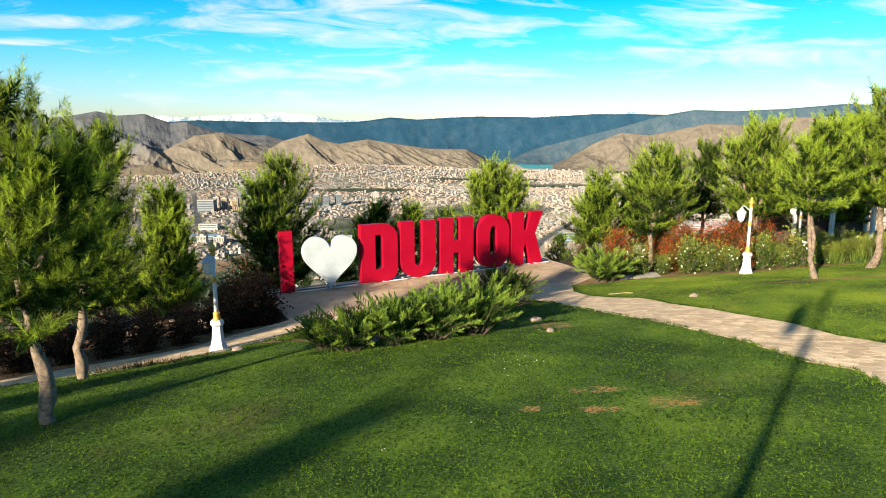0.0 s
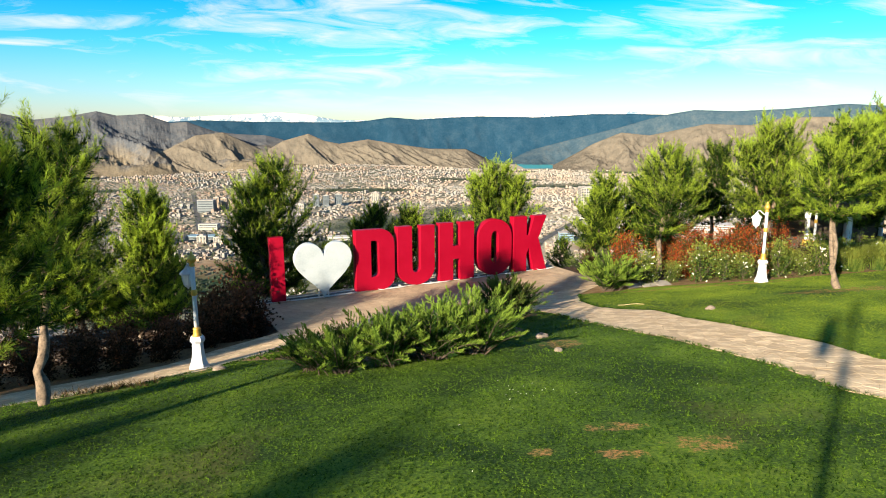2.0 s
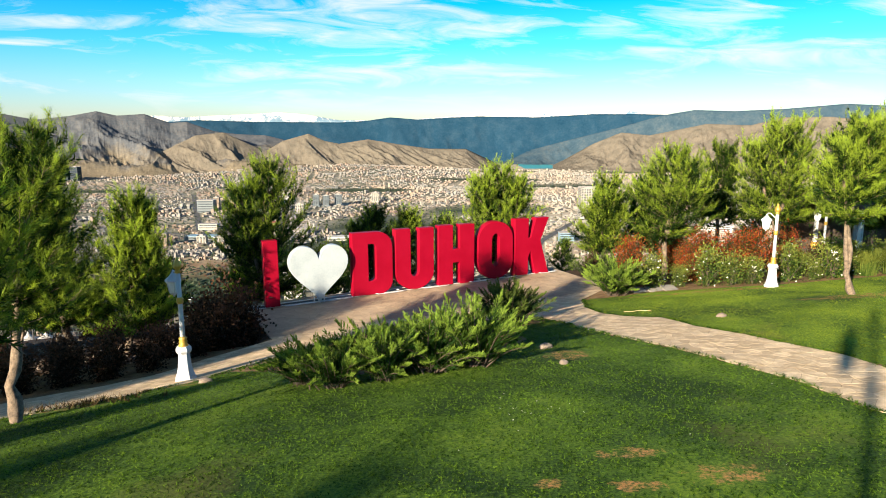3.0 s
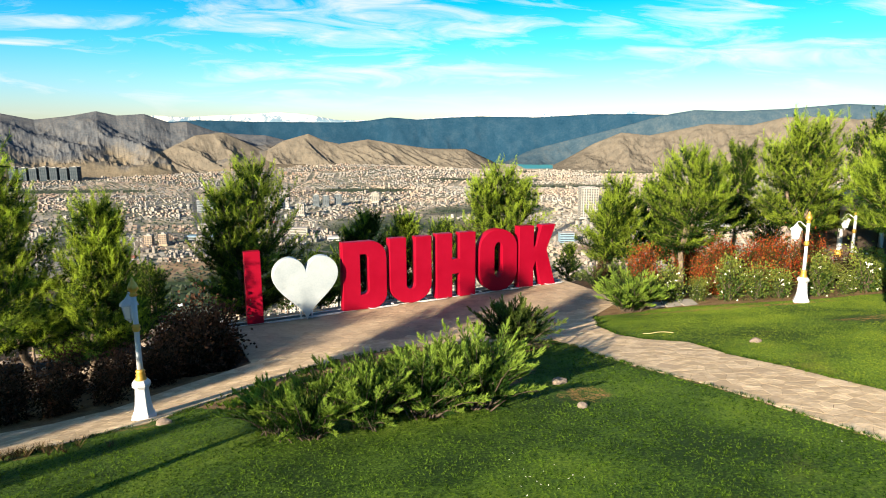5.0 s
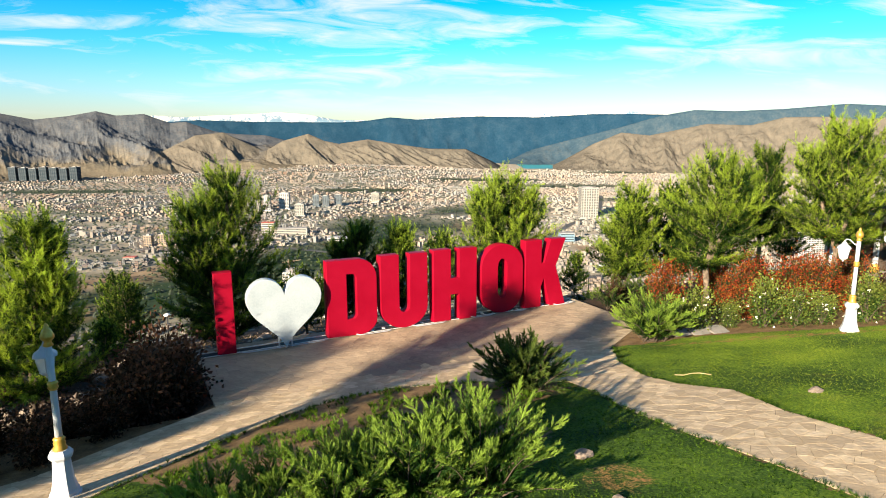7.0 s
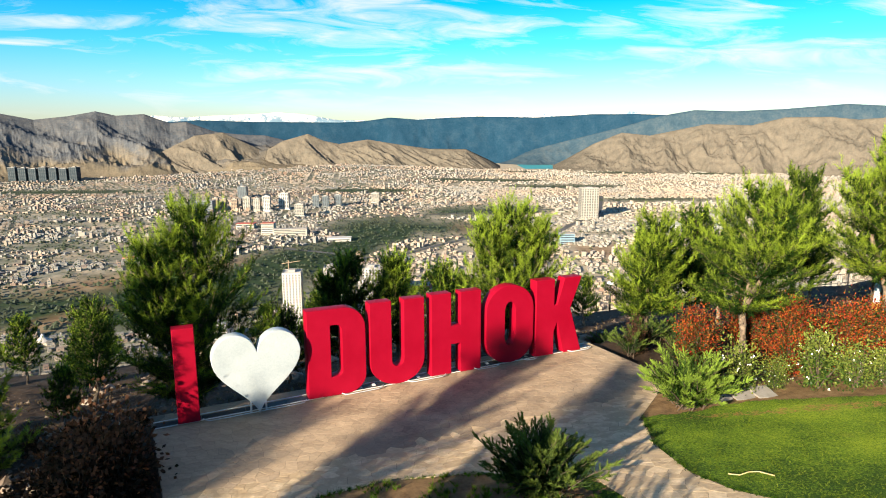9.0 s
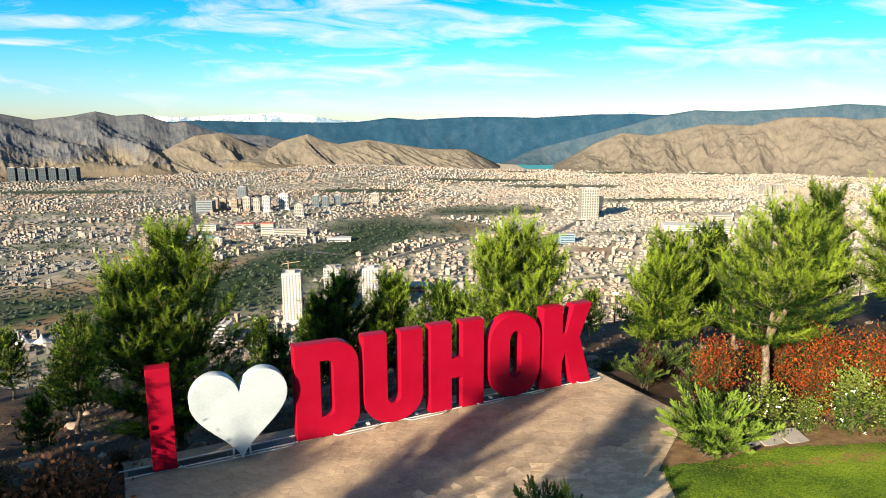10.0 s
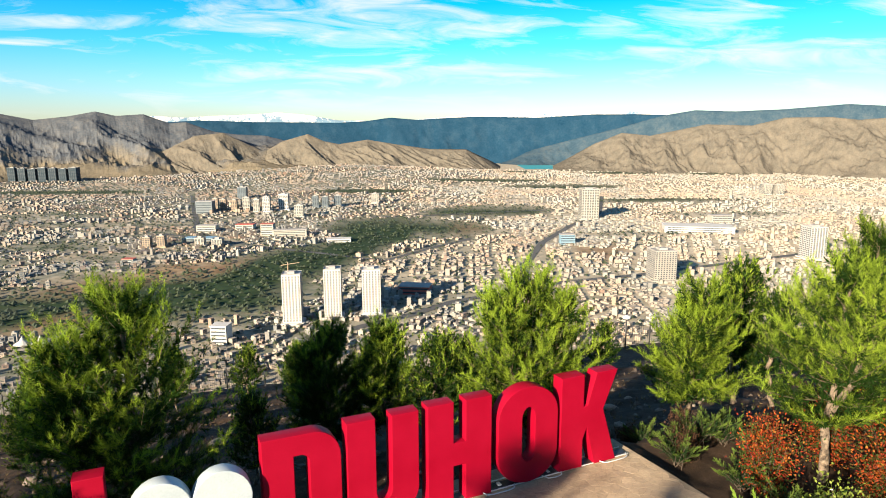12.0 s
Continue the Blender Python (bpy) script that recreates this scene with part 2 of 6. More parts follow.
def plain(x, y):
    """The floor of the valley, which climbs a little towards the central foothills."""
    x, y = np.asarray(x, float), np.asarray(y, float)
    k = np.clip((y - 2250) / 1450, 0, 1)
    return PLAIN + 36 * k * k * (3 - 2 * k) * np.exp(-((x + 560) / 620) ** 2)


def height(x, y):
    s, a = frame_of(np.asarray(x, float), np.asarray(y, float))
    z = np.interp(s, CUT_S, CUT_Z) - 0.03 * np.clip(1 - a, 0, 9) * np.clip((11 - s) / 4, 0, 1) * np.clip((s - 3.2) / 2, 0, 1) + level(a) * np.clip((9 - s) / 5, 0, 1)
    off = np.clip((-1.0 - a) / 0.5, 0, 1) * np.clip((3.6 - s) / 0.8, 0, 1) * np.clip((s + 30) / 20, 0, 1)
    side = np.clip((a - 11.0) / 0.5, 0, 1) * np.clip((2.2 - s) / 1.5, 0, 1) * np.clip((s + 30) / 20, 0, 1)
    return np.maximum(z - 0.45 * off - 0.25 * side - 0.42 * np.clip(np.asarray(y, float) - RIM, 0, None), plain(x, y))


def h(x, y):
    return float(height(x, y))


def inside(poly, x, y):
    x, y = np.asarray(x, float), np.asarray(y, float)
    hit = np.zeros(x.shape, bool)
    for (x1, y1), (x2, y2) in zip(poly, poly[1:] + poly[:1]):
        hit ^= ((y1 > y) != (y2 > y)) & (x < (x2 - x1) * (y - y1) / (y2 - y1 + 1e-12) + x1)
    return hit


def margin(poly, x, y):
    """Signed distance to the outline of poly, positive inside."""
    d = np.full(np.shape(x), 1e9)
    for (x1, y1), (x2, y2) in zip(poly, poly[1:] + poly[:1]):
        ex, ey = x2 - x1, y2 - y1
        t = np.clip(((x - x1) * ex + (y - y1) * ey) / (ex * ex + ey * ey + 1e-12), 0, 1)
        d = np.minimum(d, np.hypot(x - x1 - t * ex, y - y1 - t * ey))
    return np.where(inside(poly, x, y), d, -d)


def rc(s, a):
    return tuple(row(s, a).xy)


HEDGE_EDGE = [(-4.70, 19.15), (-5.2, 18.29), (-5.86, 17.3), (-6.6, 15.9), (-7.3, 15.2), (-8.6, 14.6), (-9.8, 13.7), (-13, 12.6), (-34, 6.5)]
LAWN_EDGE = [(-34, 4.5), (-13, 10.6), (-8.62, 11.96), (-7.14, 12.48), (-5.9, 13.35), (-5.0, 14.25), (-4.62, 15.0), (-3.62, 16.93), (-2.9, 18.0), (-1.96, 18.95), (-0.8, 19.45), (0.7, 19.45), (2.76, 18.75)]
RIGHT_NEAR = [(3.03, 17.9), (3.3, 16.5), (3.7, 15.25), (4.2, 14.2), (4.8, 12.9), (5.5, 11.3), (5.75, 9.9), (6.2, 9.3), (6.15, 8.5), (7.4, 5.5), (9.6, 0.0), (12.0, -9.0)]
RIGHT_FAR = [(15.6, -9.0), (12.8, 0.0), (10.5, 5.5), (8.6, 9.3), (7.66, 10.76), (7.25, 11.5), (7.05, 12.7), (6.4, 14.0), (5.65, 15.8), (5.45, 17.2), (4.7, 17.95), (4.35, 18.7), (4.22, 20.2), (4.5, 21.9)]
PLATFORM = [rc(-0.82, -1.05), rc(-0.82, 10.95), rc(2.75, 11.1), (4.5, 21.9), (4.22, 20.2), (2.76, 18.75), (-4.70, 19.15)]
PAVING = [rc(-0.82, -1.05)] + HEDGE_EDGE + LAWN_EDGE + RIGHT_NEAR + RIGHT_FAR + [rc(2.75, 11.1), rc(-0.82, 10.95)]
BED = [(-4.7, 15.2), (-3.62, 16.93), (-2.9, 18.0), (-1.96, 18.95), (-0.8, 19.45), (0.7, 19.45), (2.4, 18.9), (2.6, 18.0), (1.6, 17.2), (1.9, 15.6), (1.3, 14.4), (-0.5, 13.6), (-2.0, 12.9), (-3.1, 14.2)]
BARE = [(2.12, 8.05, 0.35, 0.16), (2.2, 8.9, 0.5, 0.16), (3.1, 8.25, 0.5, 0.3), (1.2, 8.2, 0.25, 0.12), (11.6, 18.5, 2.6, 0.5), (8.5, 21.6, 3.5, 0.25), (-6.6, 12.6, 0.7, 0.25), (2.4, 13.6, 0.5, 0.5), (-5.2, 14.0, 0.6, 0.3)]
LAWN = LAWN_EDGE + RIGHT_NEAR + [(12, -30), (-34, -30), (-34, 4.5)]
LAWN_RIGHT = [(p[0], p[1]) for p in RIGHT_FAR] + [(5.4, 21.9), (6.8, 22.4), (10.9, 22.1), (13.5, 22.4), (17, 22.8), (24, 24), (34, 24), (34, -9)]


# ---- ground ----
def spaced(lo, dense_lo, dense_hi, hi, step, grow):
    mid = np.arange(dense_lo, dense_hi + step / 2, step)
    out = [mid]
    for start, end, sign in ((dense_lo, lo, -1), (dense_hi, hi, 1)):
        steps, d, at = [], step, start
        while (at - end) * sign < 0:
            d = min(d * grow, 160)
            at += sign * d
            steps.append(at)
        out.insert(0 if sign < 0 else 2, np.array(steps[::-1] if sign < 0 else steps))
    return np.concatenate(out)


def blob(x, y, cx, cy, rx, ry, lean=0.0):
    dx, dy = x - cx, y - cy
    return 1 - ((dx + lean * dy) / rx) ** 2 - (dy / ry) ** 2


SCRUB = [(1000, 3560, 300, 110, 0), (1480, 3450, 260, 70, 0), (420, 3650, 120, 60, 0), (-500, 840, 200, 120, 0.4), (-366, 930, 190, 150, 0.2), (-270, 1130, 120, 170, 0), (-94, 1570, 210, 170, 0.2), (133, 1883, 190, 150, -0.3), (-150, 1400, 90, 90, 0), (-1000, 1150, 260, 60, 0.3), (-820, 1620, 220, 45, 0.2), (900, 1330, 150, 35, 0), (420, 1450, 140, 30, 0), (700, 2150, 300, 60, 0), (-1500, 2500, 400, 80, 0), (200, 3000, 300, 80, 0), (-189, 1279, 90, 80, 0), (-757, 1304, 120, 60, 0), (781, 1793, 180, 50, 0), (-1100, 1800, 160, 60, 0), (-300, 2500, 200, 70, 0.2), (500, 2700, 260, 90, 0), (1250, 1500, 170, 70, 0)]
SOIL = [(-556, 1012, 95, 60, 0.5), (-422, 1090, 90, 50, 0.3), (61, 1500, 100, 60, 0), (-491, 757, 45, 30, 0), (-640, 1200, 90, 40, 0), (300, 1250, 70, 30, 0.3), (620, 1500, 90, 40, 0)]


def zones(table, x, y):
    v = np.full(np.shape(x), -9.0)
    for cx, cy, rx, ry, lean in table:
        v = np.maximum(v, blob(x, y, cx, cy, rx, ry, lean))
    return v


def soft_noise(x, y, scale, seed=0):
    r = np.random.default_rng(seed)
    out = np.zeros(np.shape(x))
    for k in range(7):
        f = r.uniform(0.6, 2.6) / scale
        t = r.uniform(0, 2 * math.pi)
        out += np.sin((x * math.cos(t) + y * math.sin(t)) * f * 2 * math.pi + r.uniform(0, 6.3)) / 7
    return out


def build_ground():
    xs = spaced(-4800, -26, 26, 4800, 0.27, 1.13)
    ys = spaced(-300, -8, 42, 4850, 0.27, 1.13)
    X, Y = np.meshgrid(xs, ys)
    Z = height(X, Y)
    s, a = frame_of(X, Y)
    lawn, pave = inside(LAWN, X, Y) | inside(LAWN_RIGHT, X, Y), inside(PAVING, X, Y)
    lawn &= ~inside(BED, X, Y)
    thin = np.zeros(X.shape)
    for cx, cy, rx, ry in BARE:
        thin = np.maximum(thin, np.clip(1.3 - ((X - cx) / rx) ** 2 - ((Y - cy) / ry) ** 2, 0, 1))
    wild = ~(lawn | pave)
    # uneven earth behind the sign, mild swell under the lawn
    Z = Z + np.where(wild & (s < 3) & (s > -60), 0.16 * soft_noise(X, Y, 3.0, 3) + 0.06 * soft_noise(X, Y, 0.9, 4), 0) * np.clip(np.maximum(-s - 0.5, np.abs(a - 5) - 6.2) / 1.0, 0, 1)
    Z = Z + np.where(Y > 80, 4 * soft_noise(X, Y, 90, 5), 0) * np.clip((Y - 80) / 60, 0, 1) * (Z > plain(X, Y) + 5)
    Z = np.where(pave, Z - 0.008, Z)
    plat = inside(PLATFORM, X, Y) & (s < 3.1)
    Z = np.where(plat, Z - 0.05, Z)
    near = (np.abs(X) < 40) & (Y > -40) & (Y < 45)
    soft = lambda poly: np.where(near, np.clip(0.5 + margin(poly, X, Y) / 1.6, 0, 1), 0)
    lawn, pave = np.minimum(np.maximum(soft(LAWN), soft(LAWN_RIGHT)), 1 - soft(BED)), soft(PAVING)
    n = len(xs)
    i = (np.arange(len(ys) - 1)[:, None] * n + np.arange(n - 1)[None]).ravel()
    F = np.stack([i, i + 1, i + n + 1, i + n], 1)
    far = Z < PLAIN + 40
    # dry pales the city ground towards the right, imitating sun glare there
    me = fast_mesh("ground", np.stack([X, Y, Z], -1).reshape(-1, 3), F, ground_material(), True,
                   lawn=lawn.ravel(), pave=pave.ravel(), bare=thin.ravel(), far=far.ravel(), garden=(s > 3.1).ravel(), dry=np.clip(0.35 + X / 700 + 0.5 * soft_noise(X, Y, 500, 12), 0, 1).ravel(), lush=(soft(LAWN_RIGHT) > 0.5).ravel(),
                   scrub=np.clip(zones(SCRUB, X, Y) * 2 + 0.35 * soft_noise(X, Y, 120, 8), 0, 1).ravel(), soil=np.clip(zones(SOIL, X, Y) * 2, 0, 1).ravel())
    tagged(new("ground", me), "mown lawn, dark stony earth and a hillside falling to a wide plain", "ground", kind="structure")


def ground_material():
    m = bpy.data.materials.new("ground")
    m.use_nodes = True
    n = Nodes(m.node_tree)
    at = n.add("ShaderNodeTexCoord").outputs["Object"]

    def attribute(key):
        a = n.add("ShaderNodeAttribute")
        a.attribute_name = key
        return a.outputs["Fac"]

    fine, mid, wide = n.noise(at, 26, 5, 0.7), n.noise(at, 3.2, 6, 0.65), n.noise(at, 0.5, 5)
    # slope earth: dark brown, deepened further to stand in for tree shade
    earth = n.ramp(n.math("ADD", n.math("MULTIPLY", mid, 0.6), n.math("MULTIPLY", fine, 0.4)), [(0.34, (0.012, 0.008, 0.005)), (0.54, (0.040, 0.024, 0.014)), (0.72, (0.10, 0.064, 0.041))])
    tilled = n.ramp(n.math("ADD", n.math("MULTIPLY", mid, 0.6), n.math("MULTIPLY", fine, 0.4)), [(0.34, (0.075, 0.046, 0.022)), (0.52, (0.19, 0.118, 0.055)), (0.70, (0.30, 0.20, 0.10))])
    earth = n.mix(attribute("garden"), earth, tilled)
    turf = n.ramp(n.math("ADD", n.math("MULTIPLY", wide, 0.5), n.math("MULTIPLY", fine, 0.5)), [(0.43, (0.010, 0.030, 0.002)), (0.52, (0.050, 0.100, 0.006)), (0.61, (0.112, 0.172, 0.013))])
    worn = n.ramp(n.noise(at, 0.33, 7, 0.6), [(0.60, (0, 0, 0)), (0.72, (0.75, 0.75, 0.75))])
    turf = n.mix(n.math("MULTIPLY", worn, 0.6), turf, (0.11, 0.10, 0.028))
    turf = n.mix(attribute("lush"), turf, n.mix(1.0, turf, (2.2, 1.85, 1.4), "MULTIPLY"))
    px, py, pz = n.add("ShaderNodeSeparateXYZ", Vector=at).outputs
    worn_at = 0.0
    for cx, cy, rx, ry in BARE:
        u, v = n.math("DIVIDE", n.math("SUBTRACT", px, cx), rx * 1.25), n.math("DIVIDE", n.math("SUBTRACT", py, cy), ry * 1.25)
        worn_at = n.math("MAXIMUM", worn_at, n.math("SUBTRACT", 1.3, n.math("ADD", n.math("MULTIPLY", u, u), n.math("MULTIPLY", v, v)), True))
    patchy = n.math("ADD", n.math("MULTIPLY", n.noise(at, 5.0, 6, 0.7), 2.4), n.math("MULTIPLY", fine, 1.1))
    turf = n.mix(n.math("MULTIPLY", n.math("SUBTRACT", n.math("ADD", worn_at, patchy), 2.62), 2.2, True), turf, n.mix(n.ramp(fine, [(0.42, (0, 0, 0)), (0.58, (1, 1, 1))]), (0.12, 0.105, 0.03), (0.40, 0.185, 0.066)))
    mortar = n.ramp(mid, [(0.3, (0.11, 0.083, 0.055)), (0.7, (0.20, 0.155, 0.105))])
    field = n.ramp(n.noise(at, 0.017, 9, 0.72), [(0.36, (0.075, 0.085, 0.055)), (0.50, (0.19, 0.178, 0.136)), (0.60, (0.31, 0.265, 0.195)), (0.70, (0.42, 0.335, 0.235))])
    trees = n.ramp(n.noise(at, 0.11, 7, 0.75), [(0.35, (0.006, 0.016, 0.005)), (0.60, (0.022, 0.043, 0.012)), (0.75, (0.065, 0.070, 0.027))])
    # paler ground on the right stands in for brighter light
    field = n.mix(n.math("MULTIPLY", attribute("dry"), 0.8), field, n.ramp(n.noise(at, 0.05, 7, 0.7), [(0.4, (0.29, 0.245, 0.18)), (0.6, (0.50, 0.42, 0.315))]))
    field = n.mix(attribute("scrub"), field, trees)
    field = n.mix(attribute("soil"), field, n.ramp(n.noise(at, 0.03, 5), [(0.35, (0.15, 0.085, 0.045)), (0.65, (0.27, 0.19, 0.11))]))
    near = n.mix(n.math("GREATER_THAN", n.math("ADD", attribute("lawn"), n.math("MULTIPLY", n.math("SUBTRACT", mid, 0.5), 0.35)), 0.5), earth, turf)
    near = n.mix(n.math("GREATER_THAN", attribute("pave"), 0.5), near, mortar)
    colour = n.mix(attribute("far"), near, field)
    b = n.add("ShaderNodeBump", Strength=0.6, Distance=0.05, Height=n.math("ADD", mid, n.math("MULTIPLY", fine, 0.5)))
    p = n.add("ShaderNodeBsdfPrincipled", Roughness=0.95)
    n.link(colour, p.inputs["Base Color"]), n.link(b.outputs[0], p.inputs["Normal"])
    p.inputs["Specular IOR Level"].default_value = 0.2
    n.link(p.outputs[0], n.add("ShaderNodeOutputMaterial").inputs[0])
    return m


build_ground()


# ---- mountains, lake ----
def mountain_material(name, c1, c2, c3, scale=0.012, snow=None, foot=None):
    m = bpy.data.materials.new(name)
    m.use_nodes = True
    n = Nodes(m.node_tree)
    at = n.add("ShaderNodeTexCoord").outputs["Object"]
    geo = n.add("ShaderNodeNewGeometry")
    v = n.math("ADD", n.math("MULTIPLY", n.noise(at, scale, 9, 0.68), 0.5), n.math("MULTIPLY", n.noise(at, scale * 7, 8, 0.8), 0.5))
    colour = n.ramp(v, [(0.36, c1), (0.5, c2), (0.64, c3)])
    if snow:
        z = n.add("ShaderNodeSeparateXYZ", Vector=geo.outputs["Position"]).outputs[2]
        colour = n.mix(n.math("MULTIPLY", n.math("ADD", n.math("SUBTRACT", z, snow), n.math("MULTIPLY", n.math("SUBTRACT", v, 0.5), 700)), 0.03, True), colour, (0.62, 0.56, 0.52))
    if foot:
        # dry grass on the gentle lower slopes
        z = n.add("ShaderNodeSeparateXYZ", Vector=geo.outputs["Position"]).outputs[2]
        low = n.math("MULTIPLY", n.math("ADD", n.math("SUBTRACT", foot, z), n.math("MULTIPLY", n.math("SUBTRACT", n.noise(at, 0.004, 6, 0.6), 0.5), 420)), 0.012, True)
        colour = n.mix(low, colour, n.ramp(v, [(0.36, (0.10, 0.085, 0.062)), (0.62, (0.195, 0.16, 0.112))]))
    p = n.add("ShaderNodeBsdfPrincipled", Roughness=1.0)
    p.inputs["Specular IOR Level"].default_value = 0.0
    n.link(colour, p.inputs["Base Color"])
    b = n.add("ShaderNodeBump", Strength=0.5, Distance=9.0, Height=v)
    n.link(b.outputs[0], p.inputs["Normal"])
    n.link(p.outputs[0], n.add("ShaderNodeOutputMaterial").inputs[0])
    return m


def ridged(U, V, seed, octaves=5):
    """Ridged noise, sharp along its crests."""
    out, amp = np.zeros(np.shape(U)), 1.0
    for k in range(octaves):
        f = 2.0 ** k
        v = np.array([noise.noise((a * f + seed * 7.3, b * f - seed * 3.1, seed + k)) for a, b in zip(np.ravel(U), np.ravel(V))]).reshape(np.shape(U))
        out += amp * (1 - np.minimum(np.abs(v) * 2.2, 1))
        amp *= 0.42
    return out / 1.9


def range_of_hills(name, crest, near, top, back, material, label, rough=0.3, seed=1, columns=760, rows=64, foot=PLAIN - 4, spur=210, gully=0.105, octaves=5):
    """Hills whose skyline is crest: (sideways, upwards) slopes from the viewpoint, in hundredths; near, top and back are ranges in metres."""
    az = np.array([c[0] for c in crest]) / 100
    el = np.array([c[1] for c in crest]) / 100
    t = np.linspace(az[0], az[-1], columns)
    e = np.interp(t, az, el)
    R = np.concatenate([np.linspace(near, top, rows), np.linspace(top, back, 5)[1:]])
    T, D = np.meshgrid(t, R)
    K = 1 / np.sqrt(1 + T * T)
    X, Y = D * T * K, 5 + D * K
    peak = 6 + top * K * e[None]
    toe = near + 0.45 * (top - near) * (0.5 + 0.9 * soft_noise(T * 4000, T * 900, 900, seed))
    up = np.clip((D - toe) / (top - toe), 0, 1)
    down = np.clip((D - top) / (back - top), 0, 1)
    # spurs run down from the crest and widen towards the foot
    along = np.arctan(T) * top + (D - top) * (0.55 + 0.45 * np.sin(np.arctan(T) * top / 700.0 + seed))
    spurs = ridged(along / spur + 0.3 * np.sin(D / 150.0 + along / 240), D / 420, seed, octaves)
    shape = np.where(D <= top, up ** 1.15, 1 - 0.03 * down)
    tall = np.maximum(peak - foot, 0)
    belly = np.where(D <= top, np.sin(np.pi * np.clip(up, 0, 1) ** 0.8) ** 0.8, 0)
    Z = foot + tall * (shape + rough * (spurs - 0.62) * belly)
    fine = ridged(along / 60, D / 60, seed + 9, 3)
    Z += tall * gully * (fine - 0.5) * np.minimum(shape * 4, 1) * np.where(D <= top, 1.06 - up ** 5, 0.06)
    n = columns
    i = (np.arange(len(R) - 1)[:, None] * n + np.arange(n - 1)[None]).ravel()
    me = fast_mesh(name, np.stack([X, Y, Z], -1).reshape(-1, 3), np.stack([i, i + 1, i + n + 1, i + n], 1), material, True)
    tagged(new(name, me), label, "mountains", kind="structure")


TAN_HILL = mountain_material("tan_hill", (0.068, 0.063, 0.054), (0.116, 0.101, 0.080), (0.155, 0.132, 0.103), 0.02)
GREY_HILL = mountain_material("grey_hill", (0.044, 0.053, 0.066), (0.082, 0.088, 0.097), (0.130, 0.125, 0.118), foot=-75)
# blue in the three farthest ranges' colours imitates haze
HAZE_BLUE_HILL = mountain_material("haze_blue_hill", (0.006, 0.027, 0.052), (0.013, 0.040, 0.070), (0.026, 0.056, 0.085), 0.012)
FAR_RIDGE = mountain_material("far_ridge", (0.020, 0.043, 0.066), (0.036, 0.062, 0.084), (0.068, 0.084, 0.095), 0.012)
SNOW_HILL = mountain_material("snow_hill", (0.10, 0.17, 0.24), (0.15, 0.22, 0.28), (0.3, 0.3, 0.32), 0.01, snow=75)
LEFT = [(-79.6, 1.92), (-66.7, 2.79), (-61.7, 1.86), (-56.5, 2.34), (-52.2, 3.07), (-49.2, 2.4), (-45.0, 2.63), (-41.2, 1.28), (-38.7, 1.44), (-34.5, 0.0), (-31.1, -0.43), (-26.8, -0.62), (-19.2, -2.51)]
CENTRE = [(-50.4, -5.9), (-46.9, -4.97), (-41.5, -2.43), (-37.5, -0.58), (-33.2, -0.17), (-29.5, -1.88), (-27.0, -3.0), (-24.3, -1.47), (-20.4, -0.39), (-17.9, -1.49), (-15.7, -1.92), (-11.4, -1.26), (-7.2, -1.95), (-2.0, -2.74), (3.6, -2.84), (7.5, -4.82), (10.1, -6.37)]
RIGHT = [(15.3, -6.39), (18.7, -4.6), (22.9, -2.06), (27.1, -0.38), (31.4, -0.82), (39.9, 0.84), (46.7, 0.64), (51.7, 1.8), (58.6, 1.86), (62.9, 1.43), (66.9, 1.75), (78.3, 1.21)]
MID = [(-49.8, 0.98), (-36.9, 1.69), (-28.4, 1.41), (-15.6, 1.28), (-11.4, 1.51), (-7.9, 2.0), (-3.7, 1.66), (1.4, 1.97), (5.7, 2.12), (14.2, 1.93), (22.7, 2.4), (29.5, 2.38), (44.1, 1.99), (78.2, 1.88)]
RIDGE = [(5.0, -6.2), (9.0, -4.6), (12.6, -3.13), (18.6, -1.62), (27.1, 0.46), (33.0, 2.11), (38.0, 2.93), (44.0, 2.74), (51.6, 3.05), (60.9, 3.77), (66.7, 3.5), (78.0, 3.21)]
SNOW = [(-49.7, 1.81), (-43.7, 2.38), (-38.6, 2.11), (-34.3, 2.35), (-29.2, 2.5), (-24.9, 2.81), (-20.7, 2.47), (-15.6, 1.61), (-7.1, 1.5), (-0.3, 1.98), (4.0, 2.38), (10.4, 3.11), (15.1, 2.43), (22.7, 2.82), (27.0, 2.89), (35.5, 2.19)]
range_of_hills("mountain_range_west", LEFT, 3450, 4300, 4500, GREY_HILL, "bare grey-brown rocky mountain range behind the city", 0.34, 1, spur=900, gully=0.05, octaves=4)
range_of_hills("foothills_centre", CENTRE, 3700, 4020, 4250, TAN_HILL, "dry tan foothills with steep gullies above the city", 0.40, 2, spur=190)
range_of_hills("foothills_east", RIGHT, 3650, 4100, 4350, TAN_HILL, "long dry tan hill east of the reservoir", 0.42, 3, spur=260)
range_of_hills("blue_range", MID, 4480, 4780, 4850, HAZE_BLUE_HILL, "distant wooded mountain range, coloured dark blue for haze", 0.20, 4, columns=420, rows=40, spur=420, gully=0.04)
range_of_hills("far_ridge", RIDGE, 4380, 4640, 4700, FAR_RIDGE, "distant ridge, coloured grey-blue for haze", 0.22, 5, columns=420, rows=40, spur=420, gully=0.05)
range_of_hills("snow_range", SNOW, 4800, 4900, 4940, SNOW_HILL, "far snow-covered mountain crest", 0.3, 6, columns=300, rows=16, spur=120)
WATER = mat("lake_water", (0.03, 0.24, 0.28), (0.05, 0.30, 0.34), 0.01, 0.45, 0.0, 0.2)
